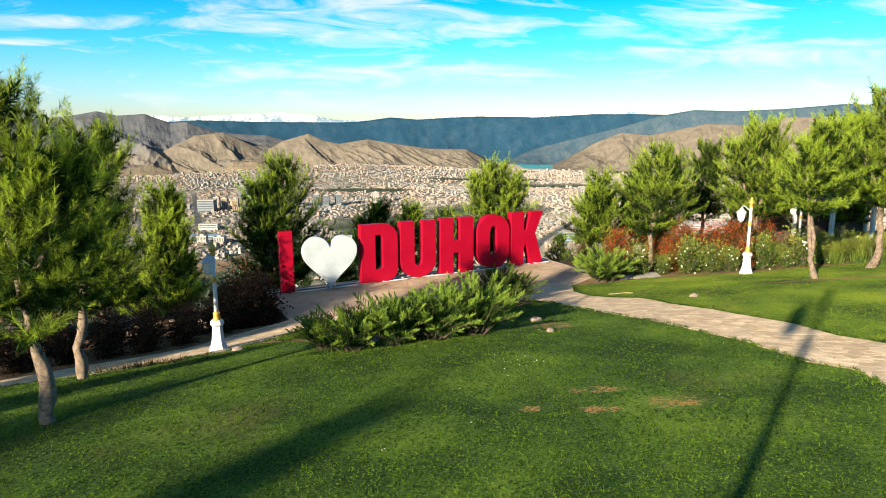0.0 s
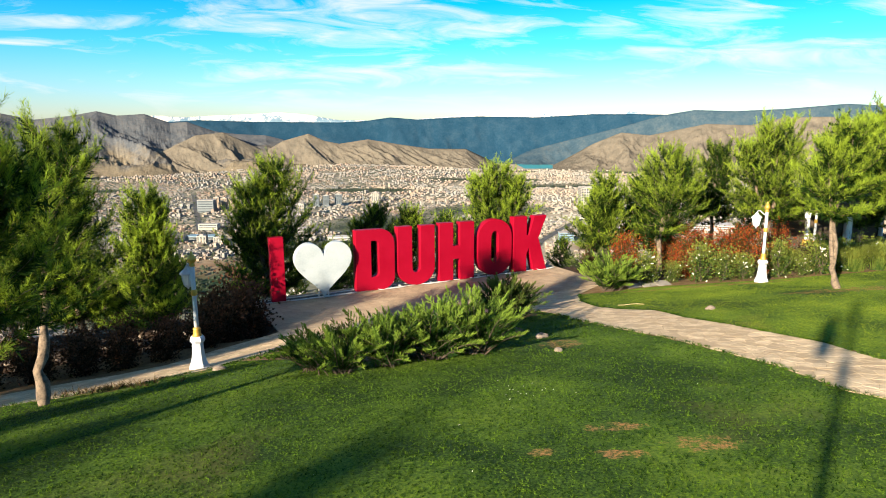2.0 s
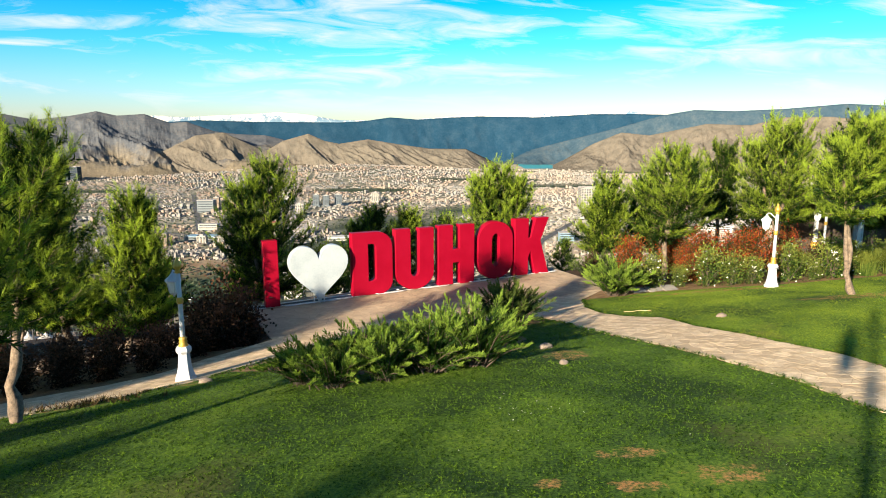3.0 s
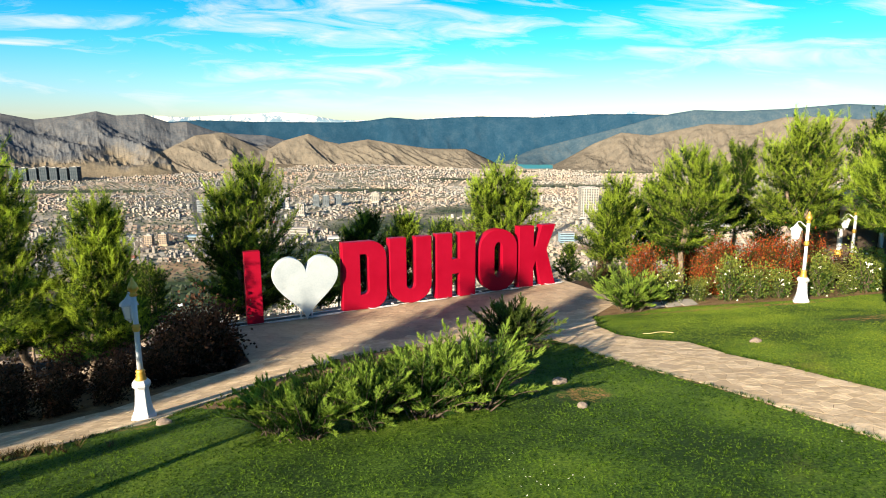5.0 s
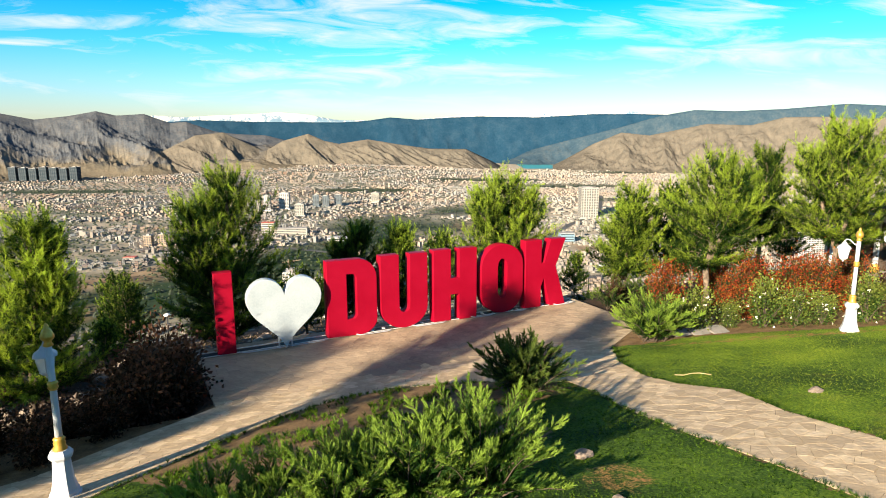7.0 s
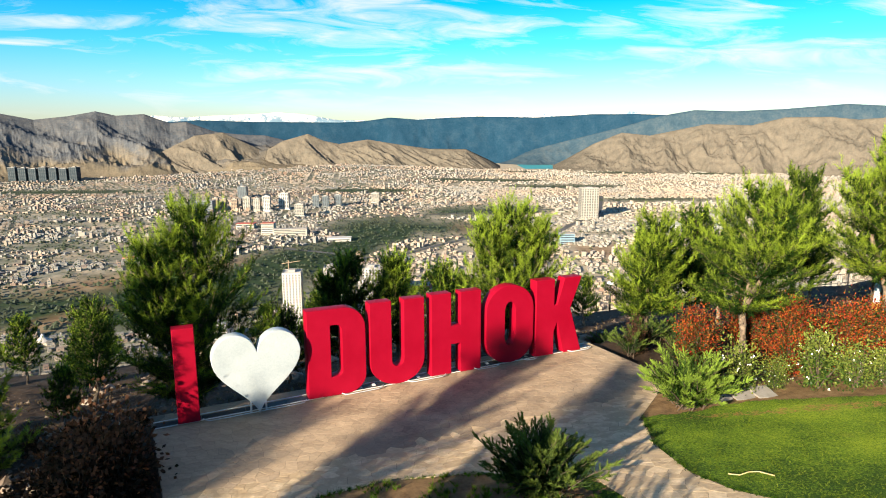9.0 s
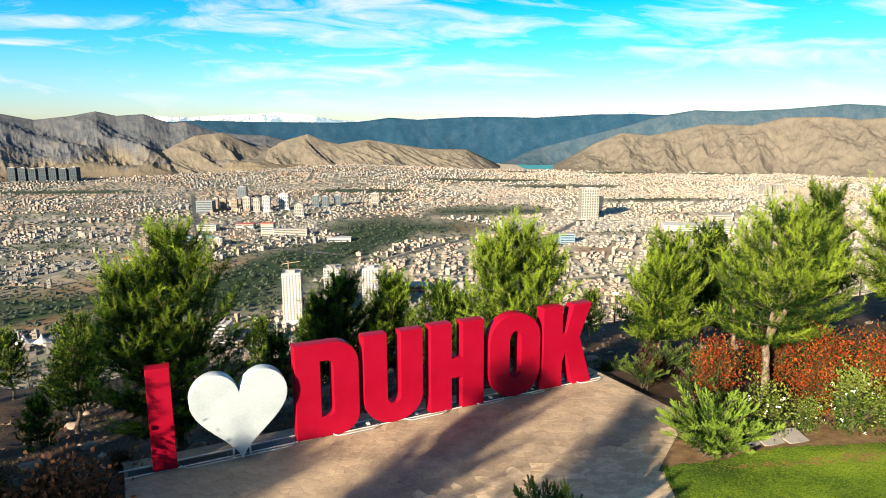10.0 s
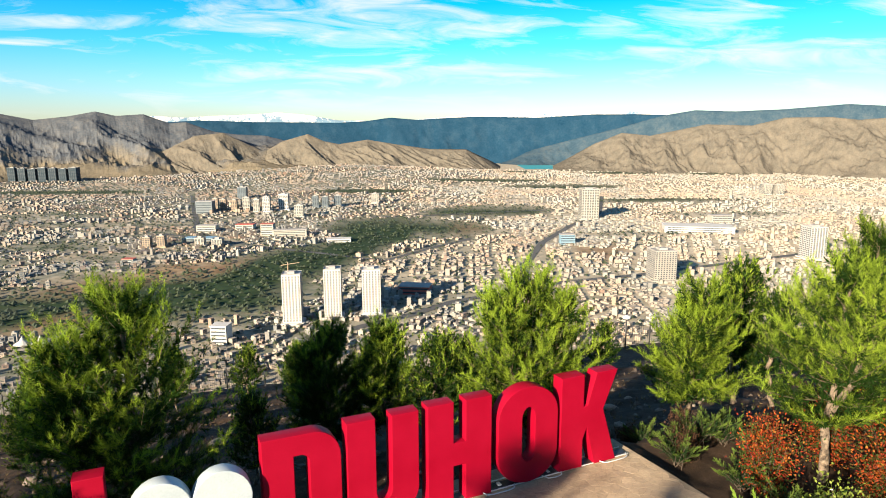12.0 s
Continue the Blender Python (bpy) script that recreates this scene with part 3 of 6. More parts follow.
lake_rim = [(4188 + 290 * math.sin(t) + 30 * math.sin(3 * t), 540 + 190 * math.cos(t) + 20 * math.sin(4 * t)) for t in np.linspace(0, 2 * math.pi, 40)[:-1]]
bm = bmesh.new()
bm.faces.new([bm.verts.new((x, y, PLAIN + 2.0)) for y, x in lake_rim])
tagged(part("water", bm, WATER), "turquoise reservoir lying between the hills", "lake", kind="structure")


# ---- the city on the plain ----
def building_material(name, c1, c2, random_name="Random Per Island"):
    m = bpy.data.materials.new(name)
    m.use_nodes = True
    n = Nodes(m.node_tree)
    geo = n.add("ShaderNodeNewGeometry")
    # walls pale towards the right, glare put into their colour
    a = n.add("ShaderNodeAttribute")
    a.attribute_name = "east_glare"
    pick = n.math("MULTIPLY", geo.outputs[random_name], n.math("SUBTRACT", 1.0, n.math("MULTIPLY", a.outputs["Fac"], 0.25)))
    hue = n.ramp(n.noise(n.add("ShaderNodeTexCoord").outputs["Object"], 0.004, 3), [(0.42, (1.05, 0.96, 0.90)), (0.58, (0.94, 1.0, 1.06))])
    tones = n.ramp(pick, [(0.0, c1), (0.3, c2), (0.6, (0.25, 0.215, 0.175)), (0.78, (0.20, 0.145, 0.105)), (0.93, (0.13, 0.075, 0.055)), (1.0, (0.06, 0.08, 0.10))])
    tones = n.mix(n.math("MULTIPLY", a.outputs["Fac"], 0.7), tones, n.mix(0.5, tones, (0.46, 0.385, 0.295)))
    grime = n.noise(n.add("ShaderNodeTexCoord").outputs["Object"], 0.25, 5, 0.6)
    p = n.add("ShaderNodeBsdfPrincipled", Roughness=0.85)
    n.link(n.mix(1.0, n.mix(n.math("MULTIPLY", grime, 0.5), tones, (0.25, 0.23, 0.2)), hue, "MULTIPLY"), p.inputs["Base Color"])
    n.link(p.outputs[0], n.add("ShaderNodeOutputMaterial").inputs[0])
    return m


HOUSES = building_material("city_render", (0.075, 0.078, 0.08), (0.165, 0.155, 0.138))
CITY_GLASS = mat("city_glass", (0.02, 0.03, 0.04), (0.05, 0.06, 0.07), 0.3, 0.4, 0, 2, shine=0.2)


def crop_boxes(cx, cy, z0, wx, wy, tall, turn):
    """Many upright boxes as arrays (no floors)."""
    c, s = np.cos(turn), np.sin(turn)
    V = []
    for sx, sy in ((-1, -1), (1, -1), (1, 1), (-1, 1)):
        x, y = sx * wx / 2, sy * wy / 2
        V.append(np.stack([cx + x * c - y * s, cy + x * s + y * c, z0], 1))
    V = np.stack(V + [v + np.stack([0 * tall, 0 * tall, tall], 1) for v in V], 1)
    k = np.arange(len(cx))[:, None, None] * 8
    F = np.array([(0, 1, 5, 4), (1, 2, 6, 5), (2, 3, 7, 6), (3, 0, 4, 7), (4, 5, 6, 7)])[None] + k
    return V.reshape(-1, 3), F.reshape(-1, 4)


ROADS = [[(-142, 714), (-97, 760), (-45, 803), (12, 871), (187, 986), (315, 1035), (512, 1132), (674, 1209), (868, 1264), (1300, 1380)],
         [(-640, 1480), (-491, 1394), (-357, 1301), (-242, 1238), (-105, 1158), (-26, 1282), (61, 1400)], [(-219, 1758), (-36, 1788), (189, 1870), (500, 1960)],
         [(560, 2300), (432, 1800), (312, 1585), (206, 1343), (142, 1114), (120, 950)], [(-970, 2528), (-698, 1831), (-573, 1515), (-491, 1394)]]


def off_road(x, y):
    d = np.full(np.shape(x), 1e9)
    for line in ROADS:
        for (x1, y1), (x2, y2) in zip(line, line[1:]):
            ex, ey = x2 - x1, y2 - y1
            t = np.clip(((x - x1) * ex + (y - y1) * ey) / (ex * ex + ey * ey), 0, 1)
            d = np.minimum(d, np.hypot(x - x1 - t * ex, y - y1 - t * ey))
    return d


def build_city():
    rng = np.random.default_rng(11)
    X, Y, A = [], [], []
    # districts, each with its own street grid
    n = 260
    cx, cy = rng.uniform(-2900, 2900, n), 560 + 3300 * rng.random(n) ** 0.9
    turn = rng.uniform(0, math.pi / 2, n)
    for r0, r1, gap in ((560, 1000, 8.6), (1000, 1700, 9.8), (1700, 2600, 12.0), (2600, 3850, 16.5)):
        k = int((r1 ** 2 - r0 ** 2) * 0.78 / gap ** 2 * 2.2)
        x, y = rng.uniform(-0.8 * r1, 0.8 * r1, k * 2), rng.uniform(r0, r1, k * 2)
        x, y = x[np.abs(x) < 0.78 * y + 30][:k], y[np.abs(x) < 0.78 * y + 30][:k]
        near = np.argmin((x[:, None] - cx) ** 2 + (y[:, None] - cy) ** 2, 1)
        c, s = np.cos(turn[near]), np.sin(turn[near])
        u, v = np.round((x * c + y * s) / gap), np.round((-x * s + y * c) / gap)
        _, first = np.unique(np.stack([near, u, v], 1), axis=0, return_index=True)
        u, v, c, s, near = u[first], v[first], c[first], s[first], near[first]
        keep = (np.mod(u, 7) != 0) & (np.mod(v, 5) != 0)
        u, v, c, s, near = (q[keep] for q in (u, v, c, s, near))
        u, v = (u + rng.normal(0, 0.14, len(u))) * gap, (v + rng.normal(0, 0.14, len(v))) * gap
        X.append(u * c - v * s), Y.append(u * s + v * c), A.append(turn[near])
    x, y, a = np.concatenate(X), np.concatenate(Y), np.concatenate(A)
    keep = (zones(SCRUB, x, y) < -0.02) & (zones(SOIL, x, y) < -0.05) & (height(x, y) < plain(x, y) + 1) & (off_road(x, y) > 13)
    keep &= np.hypot(x - 540, (y - 4188) * 0.6) > 240
    keep &= rng.random(len(x)) < np.clip(0.90 + 1.1 * soft_noise(x, y, 330, 22) + 0.10 * np.clip(x / 300, -1.5, 1) + 0.1 * (y > 2300), 0.15, 1)
    x, y, a = x[keep], y[keep], a[keep]
    n = len(x)
    tall = rng.choice([2.0, 3.0, 4.2, 5.8, 10.5], n, p=[0.24, 0.36, 0.27, 0.09, 0.04]) * rng.uniform(0.85, 1.2, n)
    grow = np.interp(y, [700, 3500], [0.85, 1.35])
    large = np.where(rng.random(n) < 0.06, rng.uniform(1.5, 2.4, n), 1.0)
    wx, wy = rng.uniform(4.2, 8.8, n) * grow * large, rng.uniform(4.2, 8.8, n) * grow * np.sqrt(large)
    V, F = crop_boxes(x, y, plain(x, y) - 1, wx, wy, tall + 1, a)
    m = (rng.random(n) < 0.4) & (y < 1500)
    V2, F2 = crop_boxes(x[m] + rng.uniform(-1, 1, m.sum()), y[m] + rng.uniform(-1, 1, m.sum()), PLAIN + tall[m], wx[m] * 0.35, wy[m] * 0.4, np.full(m.sum(), 1.6), a[m])
    # house tone: random, plus a rise to the right that imitates glare
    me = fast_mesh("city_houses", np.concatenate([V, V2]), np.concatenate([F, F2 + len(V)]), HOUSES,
                   east_glare=np.repeat(np.clip(0.45 + np.concatenate([x, x[m]]) / 900 + rng.normal(0, 0.25, n + m.sum()), 0, 1), 8))
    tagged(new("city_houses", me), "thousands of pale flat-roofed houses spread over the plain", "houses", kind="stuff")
    # window bands on the nearer houses
    m = (y < 1150) & (tall > 2.3)
    bands = []
    for k in (0.36, 0.72):
        bands.append(crop_boxes(x[m], y[m], PLAIN + tall[m] * k, wx[m] * 0.62, wy[m] + 0.2, tall[m] * 0.14, a[m]))
    V = np.concatenate([b[0] for b in bands])
    F = np.concatenate([b[1] + i * len(bands[0][0]) for i, b in enumerate(bands)])
    tagged(new("city_windows", fast_mesh("city_windows", V, F, CITY_GLASS)), "dark window openings of the city houses", "windows", kind="stuff")
    asphalt = mat("asphalt", (0.04, 0.04, 0.042), (0.08, 0.078, 0.075), 0.02, 0.9, 0, 0.5)
    for line in ROADS:
        pts = [Vector((px, py, 0)) for px, py in line]
        bm = bmesh.new()
        last = None
        for i, p in enumerate(pts):
            d = (pts[min(i + 1, len(pts) - 1)] - pts[max(i - 1, 0)]).normalized()
            s = Vector((-d.y, d.x, 0)) * 7
            pair = [bm.verts.new((p.x + s.x * q, p.y + s.y * q, PLAIN + 0.6)) for q in (1, -1)]
            if last:
                bm.faces.new((last[0], last[1], pair[1], pair[0]))
            last = pair
        tagged(part("road", bm, asphalt), "wide grey asphalt road through the city", "road", kind="structure")
    # street and scrub trees
    k = 64000
    tx, ty = rng.uniform(-2600, 2600, k), 560 + 3100 * rng.random(k) ** 1.4
    z = zones(SCRUB, tx, ty)
    keep = ((z > 0) | (rng.random(k) < 0.85 - 0.45 * np.clip(tx / 300, 0, 1))) & (np.abs(tx) < 0.78 * ty) & (height(tx, ty) < plain(tx, ty) + 2)
    tx, ty = tx[keep], ty[keep]
    k = len(tx)
    rad = rng.uniform(1.2, 3.6, k) * np.where(zones(SCRUB, tx, ty) > 0, 1.4, 1.0)
    dirs = np.array([(1, 0, .2), (.3, .95, .25), (-.8, .6, .2), (-.8, -.6, .3), (.3, -.95, .2), (0.1, 0, 1.0)]) * (1, 1, 1.0) - (0, 0, 0.25)
    V = (dirs[None] * (rad[:, None] * rng.uniform(0.7, 1.3, (k, 6)))[..., None]) + np.stack([tx, ty, plain(tx, ty) + rad * 0.7], 1)[:, None]
    F = np.array([(i, (i + 1) % 5, 5) for i in range(5)] )[None] + np.arange(k)[:, None, None] * 6
    leaf = mat("city_tree_leaves", (0.008, 0.016, 0.007), (0.025, 0.036, 0.013), 0.05, 0.8, 0, 1, island=0.5)
    tagged(new("city_trees", fast_mesh("city_trees", V.reshape(-1, 3), F.reshape(-1, 3), leaf)), "dark green trees and scrub between the houses", "trees", kind="stuff")


build_city()

TOWER_WALLS = {
    "white": mat("tower_white", (0.36, 0.34, 0.31), (0.46, 0.44, 0.41), 0.1, 0.7, 0, 2),
    "cream": mat("tower_cream", (0.27, 0.25, 0.21), (0.36, 0.33, 0.28), 0.1, 0.7, 0, 2),
    "orange": mat("tower_ochre", (0.24, 0.17, 0.11), (0.30, 0.22, 0.15), 0.1, 0.7, 0, 2),
    "grey": mat("tower_grey", (0.07, 0.09, 0.10), (0.12, 0.14, 0.155), 0.1, 0.5, 0, 2),
    "slate": mat("tower_slate", (0.016, 0.026, 0.034), (0.026, 0.040, 0.050), 0.1, 0.9, 0, 2, shine=0.05),
    "raw": mat("tower_concrete", (0.20, 0.185, 0.165), (0.29, 0.27, 0.24), 0.1, 0.8, 0, 2)}
ROOF_FELT = mat("tower_roof", (0.2, 0.19, 0.18), (0.32, 0.3, 0.28), 0.2, 0.9, 0, 2)


def tower(x, y, wide, tall, wall, turn=8.0, floors=0, bays=0, label="", crane=False, near=False):
    t = thing("apartment_tower", pose(x, y, PLAIN, 0, 0, turn), label, "building", "towers on the plain")
    floors, bays = floors or max(5, int(tall / 4.2)), bays or max(3, int(wide / 5))
    hw = wide / 2
    bm = bmesh.new()
    box(bm, (-hw, -hw, 0), (hw, hw, tall))
    box(bm, (-hw * 1.25, -hw * 1.25, 0), (hw * 1.25, hw * 1.25, 3.2))
    part("wall", bm, TOWER_WALLS[wall], t)
    bm = bmesh.new()
    for sx, sy, a, b in ((-1, -1, 1, -1), (1, 1, -1, 1), (-1, 1, -1, -1), (1, -1, 1, 1)):
        box(bm, (min(sx, a) * hw - 0.1, min(sy, b) * hw - 0.1, tall), (max(sx, a) * hw + 0.1, max(sy, b) * hw + 0.1, tall + 1.0))
    box(bm, (-hw * 0.4, -hw * 0.4, tall), (hw * 0.35, hw * 0.4, tall + 3.2))
    part("roof", bm, ROOF_FELT, t)
    step, bay = (tall - 5) / floors, wide / bays
    places = [(-hw + (b + 0.5) * bay, 4 + (f + 0.56) * step) for f in range(floors) for b in range(bays)]
    faces = [pose(c, -hw, z) for c, z in places] + [pose(sx * hw, c, z, 0, 0, 90) for sx in (-1, 1) for c, z in places]
    if near:
        pane = None
        for m in faces:
            if pane is None:
                pane = part("window", box_mesh((-bay * 0.24, -0.1, -step * 0.28), (bay * 0.24, 0.1, step * 0.28)), CITY_GLASS, t)
                pane.matrix_basis = m
            else:
                o = new("window", pane.data)
                o.parent, o.matrix_basis = t, m
        for f in range(1, floors):
            part("floor_slab", box_mesh((-hw - 0.25, -hw - 0.25, 4 + f * step - 0.15), (hw + 0.25, hw + 0.25, 4 + f * step + 0.15)), TOWER_WALLS["raw"], t)
    else:
        bm = bmesh.new()
        for m in faces:
            bmesh.ops.create_cube(bm, size=1.0, matrix=m @ Matrix.Diagonal((bay * 0.66, 0.3, step * 0.62, 1)))
        tagged(part("window_grid", bm, CITY_GLASS, t), kind="stuff")
    if crane:
        V, F = tubes([([(-4, 0, tall), (-4, 0, tall + 14)], [0.6, 0.6]), ([(-12, 0, tall + 10), (10, 0, tall + 13)], [0.5, 0.4])], 4)
        part("crane", fast_mesh("crane", V, F), TOWER_WALLS["orange"], t)


WHITE_TALL, CREAM_TALL = "tall white apartment tower with window rows", "cream apartment tower with rows of windows"
for x, y, wide, tall, wall, crane in ((-182, 776, 22, 62, "white", True), (-137, 800, 21, 63, "white", False), (-91, 817, 23, 59, "white", False)):
    tower(x, y, wide, tall, wall, 6, 17, 6, "tall white apartment tower with a crane on its roof" if crane else WHITE_TALL, crane, True)
tower(382, 1708, 44, 80, "cream", 0, 18, 7, "broad cream tower block standing above the houses")
tower(340, 1003, 34, 48, "raw", 4, 14, 8, "unfinished concrete frame tower with open floors", near=True)
tower(667, 1166, 31, 59, "white", 4, 15, 6, WHITE_TALL)
for x, y, wide, tall, wall, label in (
        (1156, 2338, 38, 50, "cream", CREAM_TALL), (1200, 2337, 36, 46, "cream", CREAM_TALL), (-694, 2264, 36, 52, "grey", "dark glass-fronted office tower on the plain"),
        (-508, 1880, 25, 58, "white", WHITE_TALL), (-470, 1931, 34, 62, "white", WHITE_TALL), (-387, 1986, 22, 47, "grey", "dark grey apartment tower on the plain"),
        (-357, 1985, 22, 44, "grey", "dark grey apartment tower on the plain"), (-324, 2014, 26, 45, "grey", "dark grey apartment tower on the plain"), (-219, 2106, 30, 40, "cream", CREAM_TALL),
        (-675, 1937, 20, 44, "orange", "ochre apartment tower in a cluster"), (-642, 1908, 20, 45, "orange", "ochre apartment tower in a cluster"), (-610, 1907, 20, 43, "orange", "ochre apartment tower in a cluster"),
        (-591, 1294, 18, 30, "orange", "ochre apartment block among lower houses"), (-567, 1306, 18, 31, "orange", "ochre apartment block among lower houses"), (-494, 1318, 22, 23, "cream", "cream apartment block among lower houses"),
        (-458, 1317, 25, 20, "cream", "cream apartment block among lower houses"), (-573, 1906, 24, 52, "cream", CREAM_TALL), (-536, 1878, 22, 49, "cream", CREAM_TALL), (-391, 1774, 29, 42, "cream", CREAM_TALL)):
    tower(x, y, wide * 0.82, tall * 0.78, wall, 5, 0, 0, label)
for k in range(7):
    tower(-2023 + 48 * k, 3090, 36, 66 - 3 * (k % 3), "slate", 0, 9, 4, "grey apartment slab at the foot of the mountains")


def block(name, x, y, wide, deep, tall, wall, roof, label, category="building", floors=2, turn=0.0):
    """A lower building with window bands and an overhanging roof."""
    t = thing(name, pose(x, y, PLAIN, 0, 0, turn), label, category, "larger buildings on the plain")
    part("wall", box_mesh((-wide / 2, -deep / 2, 0), (wide / 2, deep / 2, tall)), wall, t)
    part("roof", box_mesh((-wide / 2 - 0.6, -deep / 2 - 0.6, tall), (wide / 2 + 0.6, deep / 2 + 0.6, tall + 1.2), 0.3), roof, t)
    for f in range(floors):
        z = tall * (f + 0.35) / floors
        part("window_band", box_mesh((-wide * 0.46, -deep / 2 - 0.15, z), (wide * 0.46, -deep / 2 + 0.1, z + 0.4 * tall / floors)), CITY_GLASS, t)


RED_ROOF = mat("red_roof", (0.28, 0.06, 0.04), (0.38, 0.10, 0.07), 0.2, 0.8, 0, 2)
BLUE_WALL = mat("blue_panels", (0.12, 0.20, 0.26), (0.18, 0.27, 0.33), 0.2, 0.5, 0, 2)
W, C, G = TOWER_WALLS["white"], TOWER_WALLS["cream"], TOWER_WALLS["grey"]
block("stadium", 585, 1490, 150, 60, 14, W, W, "long low white sports hall on the plain", "stadium", 3, -12)
block("office_block", -678, 1863, 46, 30, 34, G, ROOF_FELT, "dark cubic office block beside a wide road", floors=5)
block("office_block", -545, 1503, 44, 22, 16, C, ROOF_FELT, "long cream office block on the plain", floors=3)
block("villa", -470, 1547, 42, 24, 12, C, RED_ROOF, "cream building with a broad red roof", "building")
block("villa", -560, 1150, 20, 14, 7, C, RED_ROOF, "small cream house with a red roof", "house")
block("hotel", -392, 1455, 28, 20, 26, C, RED_ROOF, "cream hotel with a pinkish top storey", floors=5)
block("hospital", -340, 1440, 74, 18, 15, C, ROOF_FELT, "long cream institutional building", floors=4, turn=8)
block("shed", -520, 1390, 62, 26, 6, G, BLUE_WALL, "low shed with a pale blue roof", "shed", 1)
block("shed", -220, 1370, 50, 26, 6, W, W, "low white shed on the plain", "shed", 1, 6)
block("warehouse", -40, 925, 44, 26, 11, RED_ROOF, ROOF_FELT, "reddish brown commercial block", "building", 2, -8)
block("office_block", -245, 703, 18, 16, 20, W, W, "white office block with dark window bands", floors=5, turn=-6)
block("office_block", 255, 1330, 30, 20, 20, BLUE_WALL, ROOF_FELT, "pale blue office block", floors=4)
block("office_block", 700, 1640, 52, 30, 18, C, ROOF_FELT, "broad cream commercial block", floors=4)


def ferris_wheel(x, y, radius):
    t = thing("ferris_wheel", pose(x, y, PLAIN, 0, 0, 12), "pale steel ferris wheel in a park", "ferris wheel")
    ring = [(radius * math.cos(a), 0, radius * 1.15 + radius * math.sin(a)) for a in np.linspace(0, 2 * math.pi, 37)]
    V, F = tube(ring, [0.7] * 37, 5)
    part("rim", fast_mesh("rim", V, F), TOWER_WALLS["raw"], t)
    for k in range(12):
        a = math.pi * k / 6
        V, F = tube([(0, 0, radius * 1.15), (radius * math.cos(a), 0, radius * 1.15 + radius * math.sin(a))], [0.3, 0.3], 4)
        part("spoke", fast_mesh("spoke", V, F), TOWER_WALLS["raw"], t)
    for sx in (-1, 1):
        V, F = tube([(sx * radius * 0.5, 0, 0), (0, 0, radius * 1.15)], [0.7, 0.5], 5)
        part("leg", fast_mesh("leg", V, F), TOWER_WALLS["raw"], t)


ferris_wheel(-309, 1461, 14)


def party_tent(x, y):
    t = thing("event_tent", pose(x, y, PLAIN, 0, 0, 10), "cream event tent with pointed peaks", "tent", "event tents")
    bm = bmesh.new()
    for k in (-1, 1):
        rim = [bm.verts.new((k * 9 + 9 * math.cos(a), 9 * math.sin(a), 4.0)) for a in np.linspace(0, 2 * math.pi, 13)[:-1]]
        waist = [bm.verts.new((k * 9 + 2.6 * math.cos(a), 2.6 * math.sin(a), 8.0)) for a in np.linspace(0, 2 * math.pi, 13)[:-1]]
        top = bm.verts.new((k * 9, 0, 13.0))
        for i in range(12):
            bm.faces.new((rim[i], rim[(i + 1) % 12], waist[(i + 1) % 12], waist[i]))
            bm.faces.new((waist[i], waist[(i + 1) % 12], top))
    part("canopy", bm, W, t)
    part("side_wall", box_mesh((-16, -6, 0), (16, 6, 4.2)), C, t)


party_tent(-447, 689)


# ---- sign on the platform ----
def arc(cx, cz, rx, rz, a0, a1, n=12):
    return [(cx + rx * math.cos(radians(a)), cz + rz * math.sin(radians(a))) for a in np.linspace(a0, a1, n)]


def solid(outlines, depth, bevel=0.012):
    """An upright slab with holes from outlines in the (x, z) plane; its face looks along -y."""
    cu = bpy.data.curves.new("outline", "CURVE")
    cu.dimensions, cu.fill_mode = "2D", "BOTH"
    cu.extrude, cu.bevel_depth, cu.bevel_resolution = depth / 2 - bevel, bevel, 1
    cu.offset = -bevel
    for pts in outlines:
        s = cu.splines.new("POLY")
        s.points.add(len(pts) - 1)
        for p, (x, z) in zip(s.points, pts):
            p.co = (x, z, 0, 1)
        s.use_cyclic_u = True
    ob = bpy.data.objects.new("outline", cu)
    me = bpy.data.meshes.new_from_object(ob)
    bpy.data.objects.remove(ob), bpy.data.curves.remove(cu)
    me.set_sharp_from_angle(angle=radians(28))
    me.transform(Matrix(((1, 0, 0, 0), (0, 0, -1, 0), (0, 1, 0, 0), (0, 0, 0, 1))))
    return me


H = 2.185
I_SHAPE = [[(0, 0), (0.47, 0), (0.46, H), (0, H)]]
D_SHAPE = [[(0, 0), (0.9, 0)] + arc(0.95, 0.45, 0.5, 0.45, -90, 0, 8) + arc(0.95, H - 0.55, 0.5, 0.55, 0, 90, 8) + [(0, H)],
           [(0.57, 0.48), (0.57, H - 0.40)] + arc(0.70, H - 0.56, 0.15, 0.16, 90, 0, 6) + arc(0.70, 0.62, 0.15, 0.14, 0, -90, 6)]
U_SHAPE = [[(0, H), (0, 0.62)] + arc(0.73, 0.62, 0.73, 0.62, 180, 360, 20) + [(1.46, H), (0.90, H), (0.89, 0.66)] + arc(0.73, 0.64, 0.155, 0.17, 0, -180, 8) + [(0.57, H)]]
H_SHAPE = [[(0, 0), (0.57, 0), (0.57, 0.80), (0.84, 0.80), (0.84, 0), (1.44, 0), (1.44, H), (0.84, H), (0.84, 1.30), (0.57, 1.30), (0.57, H), (0, H)]]
O_SHAPE = [arc(0.74, 0.68, 0.74, 0.68, 182, 358, 15) + [(1.481, 1.1)] + arc(0.74, H - 0.68, 0.74, 0.68, 2, 178, 15) + [(-0.001, 1.1)],
           arc(0.74, 0.72, 0.16, 0.24, 358, 182, 9) + arc(0.74, H - 0.72, 0.16, 0.26, 178, 2, 9)]
